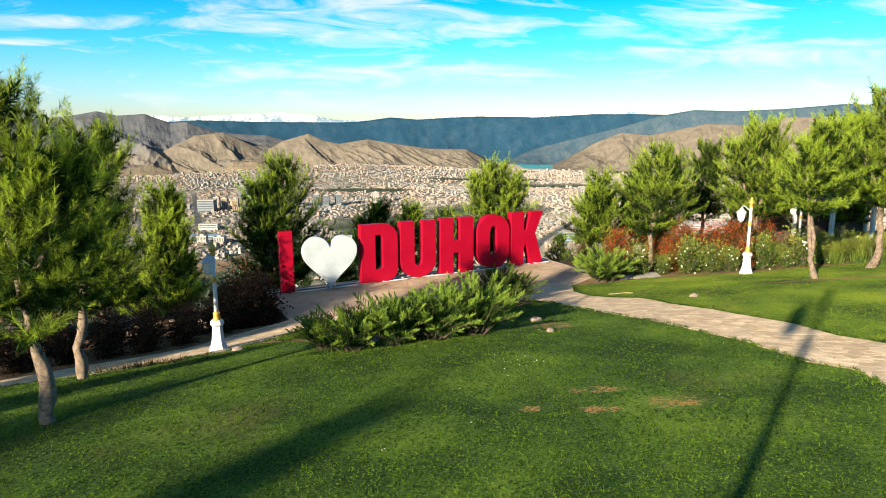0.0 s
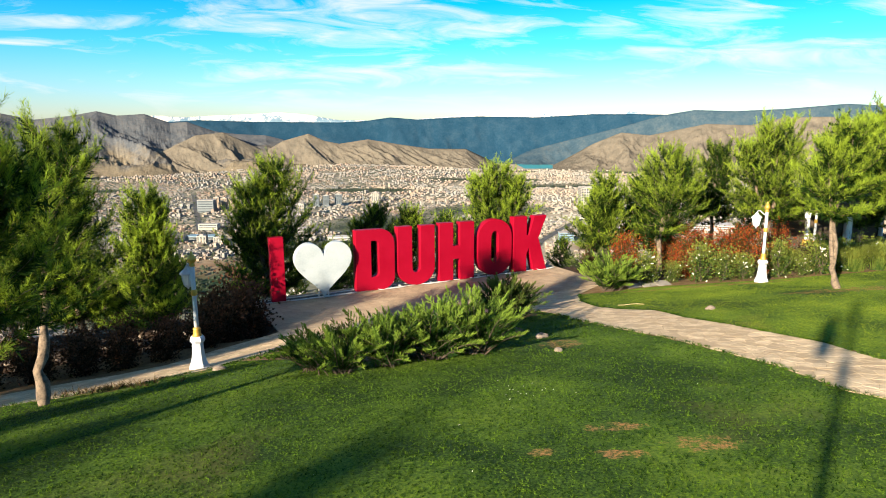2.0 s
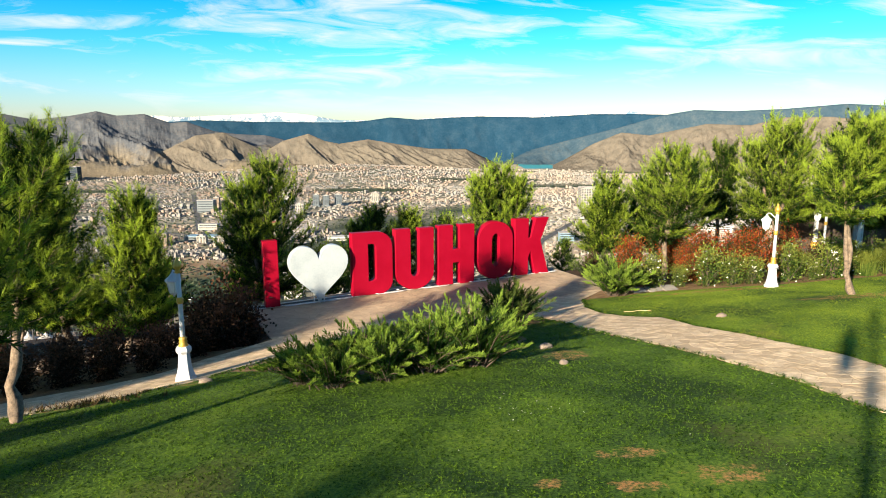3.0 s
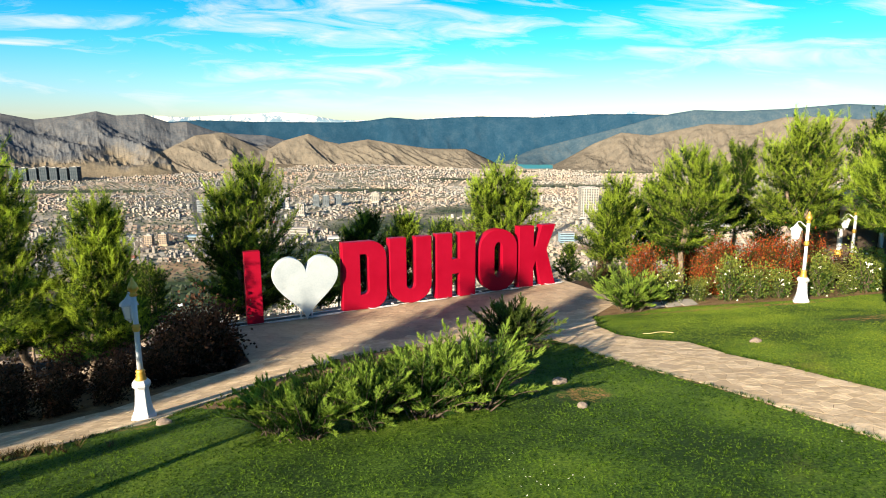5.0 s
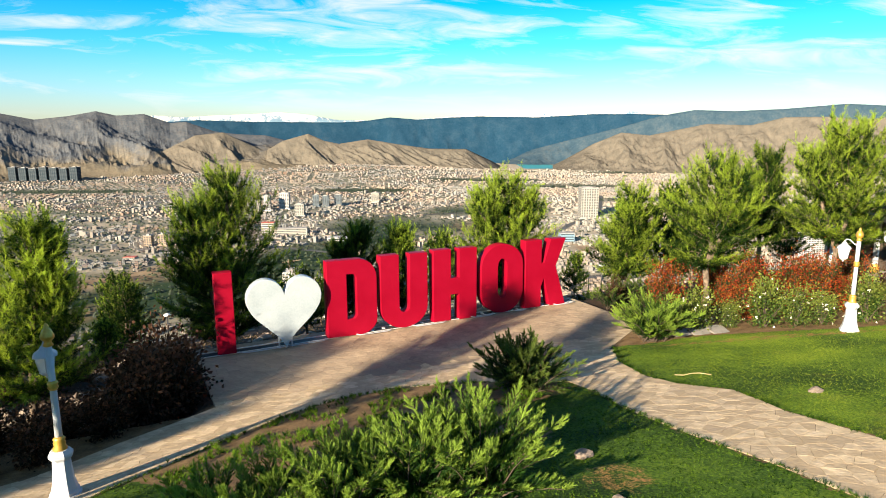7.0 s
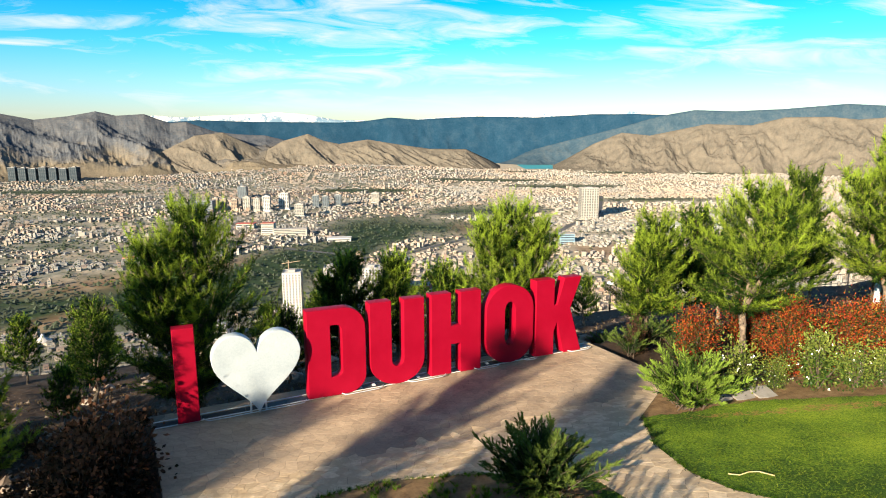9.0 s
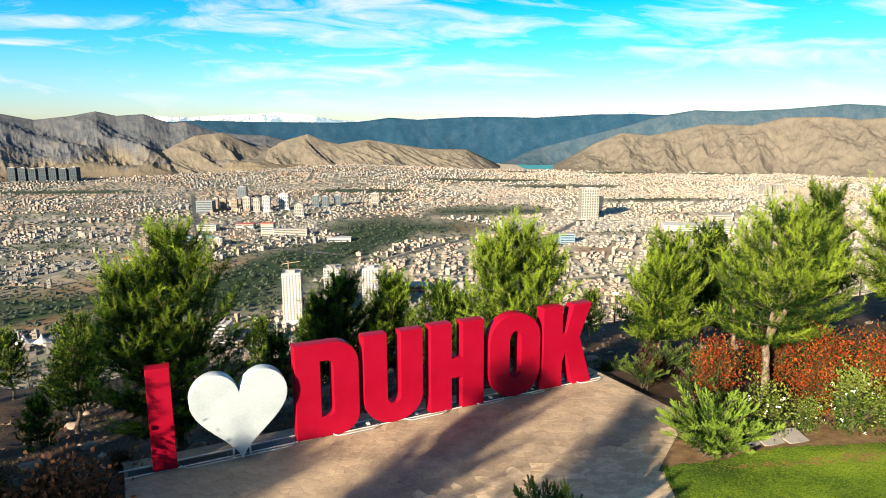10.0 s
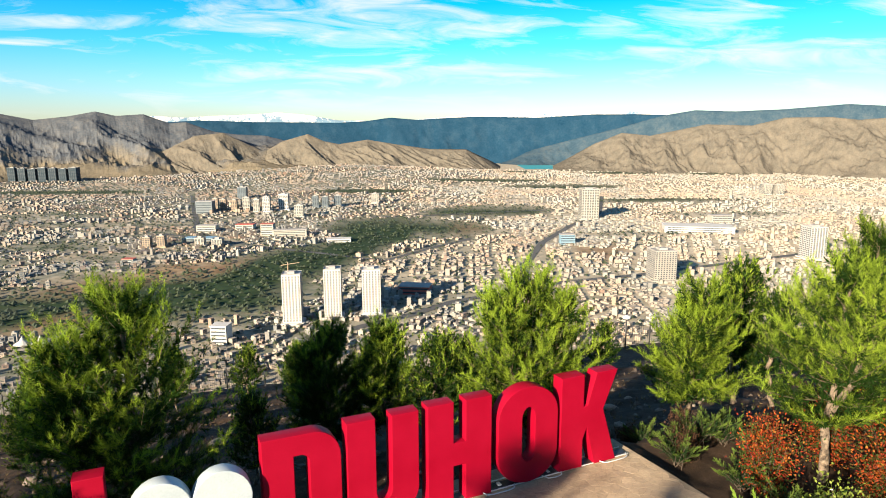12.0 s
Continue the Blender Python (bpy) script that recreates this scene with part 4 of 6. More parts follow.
K_SHAPE = [[(0, 0), (0.60, 0), (0.60, 0.66), (0.70, 0.92), (0.94, 0), (1.54, 0), (1.14, 1.30), (1.50, H), (0.93, H), (0.70, 1.46), (0.60, 1.42), (0.60, H), (0, H)]]
HEART_SHAPE = [[(0.0, 0.0)] + [(0.99 * (16 * math.sin(t) ** 3) / 16, 0.30 + 1.955 * ((13 * math.cos(t) - 5 * math.cos(2 * t) - 2 * math.cos(3 * t) - math.cos(4 * t) + 17) / 29.0) - 0.30) for t in np.linspace(math.pi - 0.18, -math.pi + 0.18, 60)]]
SIGN_TURN = math.degrees(math.atan2(ROW[1], ROW[0]))


def sign_letter(name, outlines, a, material, label, lift=0.04, depth=0.34, ahead=0.0):
    t = thing(name, Matrix.Translation(row(ahead - depth / 2, a, float(level(a)) + lift)) @ pose(0, 0, 0, 0, 0, SIGN_TURN), label, "sign letter", "letters of the sign")
    part("body", solid(outlines, depth), material, t)
    return t


RED_LETTER = "glossy red box letter %s standing on a pipe frame"
for name, shape, a in (("letter_i", I_SHAPE, -0.48), ("letter_d", D_SHAPE, 2.46), ("letter_u", U_SHAPE, 4.02), ("letter_h", H_SHAPE, 5.67), ("letter_o", O_SHAPE, 7.27), ("letter_k", K_SHAPE, 8.83)):
    t = sign_letter(name, shape, a, RED, RED_LETTER % name[-1].upper())
    wide = max(p[0] for p in shape[0])
    for x in (0.12, wide - 0.12):
        part("foot", box_mesh((x - 0.04, -0.06, -0.05), (x + 0.04, 0.06, 0.03), 0.008), PIPE, t)
heart = sign_letter("heart", HEART_SHAPE, 1.27, CLADDING, "white panelled heart on two short posts", lift=0.008, depth=0.30, ahead=0.2)
for x in (-0.17, 0.17):
    part("post", box_mesh((x - 0.02, 0.0, -0.05), (x + 0.02, 0.04, 0.42), 0.004), PIPE, heart)
base = thing("sign_base", row(0, 0, 0), "bent galvanised pipe frame bolted along the platform", "sign frame")
base.matrix_basis = Matrix.Identity(4)
for s, z, a0, a1 in ((-0.02, 0.035, -1.0, 10.75), (-0.34, 0.045, -1.12, 10.75)):
    V, F = tube([tuple(row(s, a, float(level(a)) + z)) for a in np.linspace(a0, a1, 24)], [0.013] * 24, 8)
    part("pipe", fast_mesh("pipe", V, F, smooth=True), PIPE, base)
for k, (a0, a1) in enumerate(((0.05, 2.40), (3.25, 4.35), (5.0, 6.1), (6.9, 7.7), (8.4, 8.9), (9.9, 10.7))):
    run = [row(-0.05, a0, 0), row(0.10, a0 + 0.08, 0), row(0.13, a0 + 0.2, 0), row(0.13, a1 - 0.2, 0), row(0.10, a1 - 0.08, 0), row(-0.05, a1, 0)]
    run = [(p.x, p.y, float(level(frame_of(p.x, p.y)[1])) + 0.05) for p in run]
    V, F = tube(run, [0.012] * 6, 8)
    part("bent_pipe", fast_mesh("bent_pipe", V, F, smooth=True), WHITE, base, "white bent pipe")
for k in range(12):
    a0, a1 = -0.95 + 0.975 * k, -0.95 + 0.975 * (k + 1) - 0.01
    bm = box_mesh((0, -0.11, 0.002), (a1 - a0, 0.11, 0.028), 0.004)
    rail = part("base_rail", bm, IRON, base, "dark steel base rail")
    rail.matrix_basis = Matrix.Translation(row(-0.17, a0, float(level(a0)) + 0.010)) @ pose(0, 0, 0, 0, -1.06, SIGN_TURN)

# the slab under the sign
slab_rim = [row(-0.82, -1.05), row(-0.82, 10.95), row(2.75, 11.1), Vector((4.5, 21.9, 0)), row(3.1, 3.2), Vector((-4.70, 19.15, 0))]
bm = bmesh.new()
top = [bm.verts.new((p.x, p.y, float(level(frame_of(p.x, p.y)[1])) + 0.0)) for p in slab_rim]
low = [bm.verts.new((v.co.x, v.co.y, v.co.z - 0.75)) for v in top]
bm.faces.new(top), bm.faces.new(low[::-1])
for i in range(len(top)):
    bm.faces.new((top[i - 1], top[i], low[i], low[i - 1]))
bmesh.ops.recalc_face_normals(bm, faces=bm.faces)
platform = tagged(part("platform", bm, MORTAR), "low paved platform under the sign", "platform", kind="structure")


# ---- lamps ----
def garden_lamp(x, y, turn, label, sink=0.0):
    t = thing("garden_lamp", pose(x, y, h(x, y) - sink, 0, 0, turn), label, "lamp", "garden lamps")
    part("base", lathe([(0.225, 0), (0.225, 0.05), (0.20, 0.06), (0.20, 0.10), (0.18, 0.13), (0.15, 0.26), (0.13, 0.44), (0.122, 0.58), (0.135, 0.60), (0.165, 0.64), (0.165, 0.68), (0.12, 0.74)], 8, False), WHITE, t)
    part("collar", lathe([(0.09, 0.72), (0.10, 0.76), (0.075, 0.80), (0.085, 0.84), (0.07, 0.87), (0.085, 0.90), (0.055, 0.94)], 14), GOLD, t, "gold collar")
    part("pole", lathe([(0.052, 0.92), (0.048, 1.2), (0.046, 1.72), (0.046, 2.30)], 14), WHITE, t)
    part("ring", lathe([(0.05, 1.64), (0.075, 1.68), (0.06, 1.71), (0.075, 1.74), (0.05, 1.78)], 14), GOLD, t, "gold ring")
    part("finial", lathe([(0.045, 2.28), (0.07, 2.30), (0.05, 2.34), (0.05, 2.36), (0.088, 2.40), (0.092, 2.44), (0.06, 2.52), (0.03, 2.55), (0.035, 2.58), (0.006, 2.62)], 14), GOLD, t, "gold finial")
    V, F = tube([(0, 0, 2.16), (-0.06, 0.065, 2.20), (-0.14, 0.15, 2.30), (-0.185, 0.20, 2.30), (-0.205, 0.225, 2.24)], [0.02, 0.016, 0.014, 0.014, 0.02], 8)
    part("bracket", fast_mesh("bracket", V, F, smooth=True), WHITE, t)
    lantern = part("lantern", lathe([(0.02, 2.26), (0.035, 2.22), (0.06, 2.20), (0.075, 2.17), (0.165, 2.10), (0.18, 2.07), (0.15, 2.06)], 6, False), WHITE, t, "six-sided white lantern")
    lantern.location = (-0.205, 0.225, 0)
    part("glass", lathe([(0.135, 2.06), (0.085, 1.83), (0.07, 1.82)], 6, False), LAMP_GLASS, lantern, "frosted glass")
    part("cage_foot", lathe([(0.095, 1.83), (0.08, 1.80), (0.03, 1.77), (0.012, 1.73)], 6, False), WHITE, lantern)
    for k in range(6):
        c, s = math.cos(math.pi * k / 3), math.sin(math.pi * k / 3)
        V, F = tube([(0.142 * c, 0.142 * s, 2.07), (0.092 * c, 0.092 * s, 1.82)], [0.010, 0.010], 4)
        part("cage_bar", fast_mesh("cage_bar", V, F), WHITE, lantern)
    return t


garden_lamp(-5.33, 14.76, 0, "white and gold garden lamp beside the paved path")
garden_lamp(10.36, 21.72, 0, "white and gold garden lamp among the roses")
garden_lamp(14.6, 26.3, 0, "white and gold garden lamp near the pavilion")
big = garden_lamp(-1.3, -0.45, 0, "tall white and gold garden lamp standing on the lawn")
big.matrix_basis = big.matrix_basis @ Matrix.Diagonal((1.25, 1.25, 2.06, 1))


# ---- plants ----
def pine_meshes(seed, tall, reach, clear, leaders=1, shoots=900, lean=0.0, fork=1.0, needles=46, wide=0.0070, full=0.6, shade=0.0, wander=0.042, thick=0.0185, inner=1.0):
    """Trunk, branchwork and crown of a young pine: whorls of rising limbs whose side twigs end in upright brushes of needles."""
    rng = np.random.default_rng(seed)
    up = np.array([0, 0, 1.0])
    zs = np.linspace(0, 1, 19) ** 1.25
    bend = np.cumsum(rng.normal(0, wander, (19, 2)), 0) * np.sqrt(tall / 5)
    bend[0] = 0
    stem = np.stack([bend[:, 0] + lean * zs ** 0.9, bend[:, 1], -0.15 + (tall * 0.95 + 0.15) * zs], 1)
    r0 = thick * tall
    knots = 1 + rng.normal(0, 0.13, 19)
    runs = [(stem, r0 * knots * (1.35 - 0.35 * np.minimum(zs * 8, 1)) * (1 - zs) ** 0.8 + 0.012)]
    heads, twigs = [(stem, 1.0)], []
    for k in range(leaders - 1):
        a = rng.uniform(0, 6.3) if k == 0 else a + math.pi * rng.uniform(0.75, 1.25)
        z0 = clear * rng.uniform(0.95, 1.3) * fork
        p0 = np.array([np.interp(z0, stem[:, 2], stem[:, i]) for i in range(3)])
        t = np.linspace(0, 1, 7)[:, None]
        out = np.array([math.cos(a), math.sin(a), 0])
        arm = p0 + out * reach * 0.5 * np.sin(t * 1.4) + up * (tall * rng.uniform(0.78, 0.9) - z0) * t + rng.normal(0, 0.05, (7, 3)) * t
        runs.append((arm, r0 * 0.7 * (1 - t[:, 0]) ** 0.8 + 0.012))
        heads.append((arm, 0.7))
    P, D, R, T, shaded_core = [], [], [], [], []

    def brush(p, d, run, tone):
        P.append(p), D.append(d), R.append(run), T.append(tone)

    for spine, scale in heads:
        top = spine[-1, 2]
        whorls = max(4, int((top - clear) / (0.34 * tall / 5)))
        turn = rng.uniform(0, 6.3)
        for k in range(whorls):
            f = (k + rng.uniform(-0.2, 0.2)) / whorls
            z = clear + (top - clear) * max(f, 0.0)
            p0 = np.array([np.interp(z, spine[:, 2], spine[:, i]) for i in range(3)])
            arms = int(rng.integers(4, 7))
            turn += 0.7
            for b in range(arms):
                a = turn + 2 * math.pi * b / arms + rng.normal(0, 0.25)
                long = 1.12 * reach * scale * (1.04 - max(f, 0)) ** full * min(1.0, 0.75 + 1.8 * max(f, 0)) * rng.uniform(0.7, 1.1) + 0.10
                rise = 0.10 + 0.95 * f + rng.normal(0, 0.13)
                out = unit(np.array([math.cos(a), math.sin(a), rise]))
                curl = 0.30 * long
                limb = lambda u: p0 + out * long * u + up * curl * u ** 2
                t = np.linspace(0, 1, 5)
                twigs.append(([limb(u) for u in t], 0.0085 * tall / 5 * (1.5 - 1.2 * t) + 0.0025))
                mood = rng.normal(0, 0.06)
                flank = unit(np.cross(out, up))
                for u in np.arange(0.03, 0.8, 0.075 / inner):
                    shaded_core.append((limb(u), unit(out + rng.normal(0, 0.6, 3) + up * 0.4), 0.2, 0.10 - shade + 0.12 * u))
                axes = [(limb(0.45), unit(out + up * 0.45), long * 0.55, 1.0)]
                for v in np.arange(0.30, 0.97, max(0.11, 0.13 / max(long, 0.3))):
                    side = flank * (1 if rng.random() < 0.5 else -1)
                    axes.append((limb(v), unit(out * 0.55 + side * rng.uniform(0.35, 0.95) + up * (0.30 + 0.35 * f)), (0.16 + 0.30 * long * (1.12 - v)) * rng.uniform(0.7, 1.2), v))
                for q, d, length, v in axes:
                    if v < 1:
                        twigs.append(([q, q + d * length], [0.006, 0.003]))
                    n = max(1, int(round(length / 0.15)))
                    for w in (np.arange(n) + 1.0) / n:
                        dd = unit(d * 0.7 + rng.normal(0, 0.34, 3) + up * (0.45 + 0.5 * f))
                        # tone rises outwards and upwards, imitating light on the crown
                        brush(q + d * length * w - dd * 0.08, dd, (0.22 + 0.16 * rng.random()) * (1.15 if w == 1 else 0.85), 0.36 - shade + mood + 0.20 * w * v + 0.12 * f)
        for k in range(5):
            dd = unit(up + rng.normal(0, 0.12 if k else 0.02, 3))
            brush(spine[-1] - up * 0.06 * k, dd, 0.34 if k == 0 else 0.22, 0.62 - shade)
    P, D, R, T = np.array(P), np.array(D), np.array(R), np.array(T)
    if len(P) > shoots:
        pick = rng.permutation(len(P))[:shoots]
        P, D, R, T = P[pick], D[pick], R[pick], T[pick]
    T = T + rng.normal(0, 0.07, len(T))
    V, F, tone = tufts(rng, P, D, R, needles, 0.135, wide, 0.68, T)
    # older needles, close to the twigs, and the crown's inside, both darkened as shade
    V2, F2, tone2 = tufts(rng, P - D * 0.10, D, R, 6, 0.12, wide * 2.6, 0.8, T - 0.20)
    P3, D3, R3, T3 = (np.array(q) for q in zip(*shaded_core))
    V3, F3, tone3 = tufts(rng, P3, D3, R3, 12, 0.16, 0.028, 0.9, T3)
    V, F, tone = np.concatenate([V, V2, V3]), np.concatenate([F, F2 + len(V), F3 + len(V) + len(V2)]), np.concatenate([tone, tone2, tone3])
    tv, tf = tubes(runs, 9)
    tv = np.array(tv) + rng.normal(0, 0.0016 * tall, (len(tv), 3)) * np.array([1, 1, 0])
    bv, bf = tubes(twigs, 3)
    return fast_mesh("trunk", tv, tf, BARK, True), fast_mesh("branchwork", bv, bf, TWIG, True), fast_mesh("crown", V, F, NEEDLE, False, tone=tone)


def pine(meshes, x, y, size, turn, label, sink=0.0, group="pine trees"):
    t = thing("pine_tree", pose(x, y, h(x, y) - sink, 0, 0, turn) @ Matrix.Diagonal((size, size, size, 1)), label, "tree", group)
    trunk = part("trunk", meshes[0], None, t)
    part("branchwork", meshes[1], None, trunk), part("crown", meshes[2], None, t)
    return t


BRIGHT, SHADY = "young pine with bright green long needles", "young pine on the slope below the sign, needles darkened for shade"
# the trees that stand near: place, height of the top, reach, clear stem, leaders, brushes, and more; shade tones
# needles as lit or shaded
for k, (x, y, top, reach, clear, leaders, shoots, turn, more, label) in enumerate((
        (-5.53, 8.56, 6.2, 1.3, 1.35, 2, 2900, 0, dict(lean=-0.3, wander=0.03, needles=60, wide=0.0052, shade=0.05), "pine with a crooked pale trunk on the lawn edge"),
        (-6.84, 11.6, 5.75, 1.3, 1.5, 2, 2100, 75, dict(lean=1.0, wander=0.03, inner=0.9, needles=60, wide=0.0052, shade=0.05), "pine with a knotted pale trunk beside the path"),
        (-10.6, 19.3, 4.9, 1.6, 0.9, 2, 3100, 80, dict(shade=-0.05, inner=1.3), "dense pine above the dark hedge"),
        (-8.9, 19.5, 4.0, 1.25, 0.5, 2, 2400, 0, dict(shade=-0.06), "smaller pine in the dark hedge"),
        (-6.3, 25.5, 4.55, 2.2, 0.6, 2, 5600, 150, dict(full=0.6, shade=0.07, inner=1.5, fork=0.7), SHADY),
        (-3.2, 30.4, 2.2, 1.45, 0.8, 2, 1700, 20, dict(shade=0.16), SHADY),
        (2.3, 28.4, 4.05, 1.65, 1.0, 3, 2800, 150, dict(full=0.5), "bushy bright green pine with several leaders behind the sign"),
        (7.05, 29.9, 3.65, 1.4, 1.1, 3, 2200, 210, dict(), BRIGHT),
        (8.34, 25.75, 4.9, 1.75, 1.5, 2, 2900, 300, dict(full=0.65), "bushy bright green pine above the red shrubs"),
        (12.4, 31.0, 5.05, 1.45, 1.4, 2, 2000, 0, dict(shade=0.10), SHADY),
        (13.3, 27.4, 5.9, 1.85, 1.9, 3, 3800, 110, dict(fork=0.8, full=0.5, shade=-0.08, inner=1.2), BRIGHT),
        (11.18, 18.85, 5.8, 1.15, 2.05, 2, 2400, 20, dict(fork=0.3, thick=0.015, shade=-0.04), "forked pine with two pale trunks on the lawn"),
        (14.1, 20.9, 6.8, 1.8, 2.0, 3, 3000, 250, dict(shade=-0.02), "tall pine with a pale trunk on the lawn"),
        (16.6, 26.5, 6.0, 1.7, 1.4, 2, 1900, 20, dict(), BRIGHT))):
    pine(pine_meshes(101 + k, top - h(x, y), reach, clear, leaders, shoots, **more), x, y, 1.0, turn, label)
SMALL = pine_meshes(4, 3.2, 0.9, 0.6, 1, 800, needles=24, wide=0.011)
# shade lowers the needle tone here, standing in for shade on the slope
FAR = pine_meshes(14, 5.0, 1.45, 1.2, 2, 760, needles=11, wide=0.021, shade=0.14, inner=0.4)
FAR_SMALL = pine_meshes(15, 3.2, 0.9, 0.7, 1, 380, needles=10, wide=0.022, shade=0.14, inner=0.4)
LEAN = pine_meshes(8, 5.0, 0.62, 1.6, 1, 300, needles=22, wide=0.02)
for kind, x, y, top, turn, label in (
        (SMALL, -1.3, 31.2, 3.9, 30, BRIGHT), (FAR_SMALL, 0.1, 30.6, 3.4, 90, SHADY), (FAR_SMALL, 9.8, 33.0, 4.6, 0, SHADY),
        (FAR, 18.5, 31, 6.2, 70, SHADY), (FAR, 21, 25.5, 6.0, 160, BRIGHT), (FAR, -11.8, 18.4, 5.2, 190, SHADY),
        # path and lawn pines in this row stay out of view, placed to shade
        (FAR, -13.5, 33.0, 4.0, 10, SHADY), (FAR_SMALL, -11.8, 28.2, 2.1, 60, SHADY), (FAR, -17.0, 39.3, 4.8, 100, SHADY), (FAR_SMALL, -18.5, 32, 3.6, 20, SHADY), (FAR, -13.6, 9.0, 4.7, 70, "unseen pine beside the path, added for its shade"), (FAR, -13.8, 7.0, 4.9, 30, "unseen pine beside the path, added for its shade"), (FAR_SMALL, -10.4, 4.6, 2.5, 100, "small unseen pine on the open lawn, added for its shade"), (FAR_SMALL, -12.9, 6.3, 3.2, 30, "small unseen pine on the open lawn, added for its shade"), (FAR, -13.6, -3.5, 4.25, 120, "unseen pine on the open lawn, added for its shade"),
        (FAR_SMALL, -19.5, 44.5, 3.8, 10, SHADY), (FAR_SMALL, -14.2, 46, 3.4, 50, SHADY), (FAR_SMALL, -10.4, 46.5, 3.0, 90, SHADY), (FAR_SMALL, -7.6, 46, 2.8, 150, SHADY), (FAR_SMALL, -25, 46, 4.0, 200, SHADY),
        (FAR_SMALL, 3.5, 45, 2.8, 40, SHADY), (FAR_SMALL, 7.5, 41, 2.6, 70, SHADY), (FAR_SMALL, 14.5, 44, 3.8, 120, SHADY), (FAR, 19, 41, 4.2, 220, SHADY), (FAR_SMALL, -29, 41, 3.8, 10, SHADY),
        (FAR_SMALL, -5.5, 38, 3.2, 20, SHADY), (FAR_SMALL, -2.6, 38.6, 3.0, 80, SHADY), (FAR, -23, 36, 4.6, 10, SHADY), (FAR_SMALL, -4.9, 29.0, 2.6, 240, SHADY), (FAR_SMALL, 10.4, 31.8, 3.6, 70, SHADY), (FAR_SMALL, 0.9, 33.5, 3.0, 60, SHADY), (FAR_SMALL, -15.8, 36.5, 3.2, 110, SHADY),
        # all out of view, left or behind, added to cast shade
        (FAR, -14.6, 15.2, 4.8, 10, "unseen pine beside the path, added for its shade"), (FAR, -17.5, 19.5, 5.2, 90, "unseen dense pine on the slope, added for its shade"), (FAR, -16.8, 16.8, 5.6, 150, "unseen dense pine on the slope, added for its shade"), (FAR, -19.2, 17.4, 5.8, 40, "unseen dense pine on the slope, added for its shade"), (FAR, -16.2, 13.6, 6.2, 210, "unseen dense pine on the slope, added for its shade"), (FAR, -18.4, 14.4, 6.0, 280, "unseen dense pine on the slope, added for its shade"), (FAR, -20.8, 20.6, 5.6, 330, "unseen dense pine on the slope, added for its shade"), (LEAN, -13.75, -11.7, 6.6, 10, "unseen pine on the open lawn, added for its shade"), (FAR, -17.8, -10.5, 5.5, 10, "unseen pine on the open lawn, added for its shade")):
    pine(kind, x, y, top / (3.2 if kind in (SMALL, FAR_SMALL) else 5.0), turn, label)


def juniper_meshes(seed, reach, tall, stems, upright=0.6):
    rng = np.random.default_rng(seed)
    runs, P, D, T, R = [], [], [], [], []
    for k in range(stems):
        a = rng.uniform(0, 6.3)
        up = rng.uniform(0.25, 1.0) ** 0.8 * upright
        long = rng.uniform(0.55, 1.0) * math.hypot(reach * math.cos(up), tall * math.sin(up) * 1.3)
        out = np.array([math.cos(a) * math.cos(up), math.sin(a) * math.cos(up), math.sin(up)])
        t = np.linspace(0, 1, 6)[:, None]
        start = rng.normal(0, 0.12, 3) * np.array([1, 1, 0])
        stem = start + out * long * t + np.array([0, 0, 0.10]) * long * np.sin(t * 3.0)
        runs.append((stem, 0.012 * (1.2 - t[:, 0])))
        n = int(19 * long) + 6
        u = np.linspace(0.12, 0.98, n) + rng.normal(0, 0.02, n)
        q = start + out * long * u[:, None] + np.array([0, 0, 0.10]) * long * np.sin(u * 3.0)[:, None]
        # sprays leave the stem on both sides, like a feather
        flank = unit(np.cross(out, rng.normal(0, 0.35, 3) + np.array([0, 0, 1.0])))
        sign = np.where(np.arange(n) % 2, 1, -1)[:, None]
        d = unit(out * 0.85 + flank * sign * 0.6 + np.array([0, 0, 0.25]) + rng.normal(0, 0.18, (n, 3)))
        P.append(q), D.append(d)
        # dark stem bases put the bush's inner shade into colour; tips lighter green
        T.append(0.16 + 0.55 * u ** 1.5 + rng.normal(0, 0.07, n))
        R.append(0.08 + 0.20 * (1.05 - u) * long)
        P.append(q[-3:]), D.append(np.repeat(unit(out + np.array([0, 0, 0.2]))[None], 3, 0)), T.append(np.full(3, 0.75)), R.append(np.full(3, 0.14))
    P, D, T, R = np.concatenate(P), np.concatenate(D), np.concatenate(T), np.concatenate(R)
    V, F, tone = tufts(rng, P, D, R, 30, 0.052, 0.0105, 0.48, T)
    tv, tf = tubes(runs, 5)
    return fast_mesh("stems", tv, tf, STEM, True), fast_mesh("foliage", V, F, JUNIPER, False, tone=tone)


def shrub(name, meshes, x, y, size, turn, label, group, category="shrub", squash=1.0, lift=0.0):
    t = thing(name, pose(x, y, h(x, y) + lift, 0, 0, turn) @ Matrix.Diagonal((size, size, size * squash, 1)), label, category, group)
    for p, me in zip(("stem", "foliage", "blossom") if len(meshes) > 1 else ("foliage",), meshes):
        part(p, me, None, t)
    return t


SPREAD = [juniper_meshes(s, 1.1, 1.0, 58, 1.15) for s in (1, 2, 3)]
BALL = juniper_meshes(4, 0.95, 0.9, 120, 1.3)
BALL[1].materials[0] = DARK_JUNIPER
# darker leaves put the shade beside the platform into the colour
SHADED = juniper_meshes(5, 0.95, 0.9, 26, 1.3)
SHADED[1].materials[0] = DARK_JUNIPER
RISING = juniper_meshes(6, 1.05, 0.95, 95, 1.05)
SPREADING = "spreading green juniper at the lawn edge"
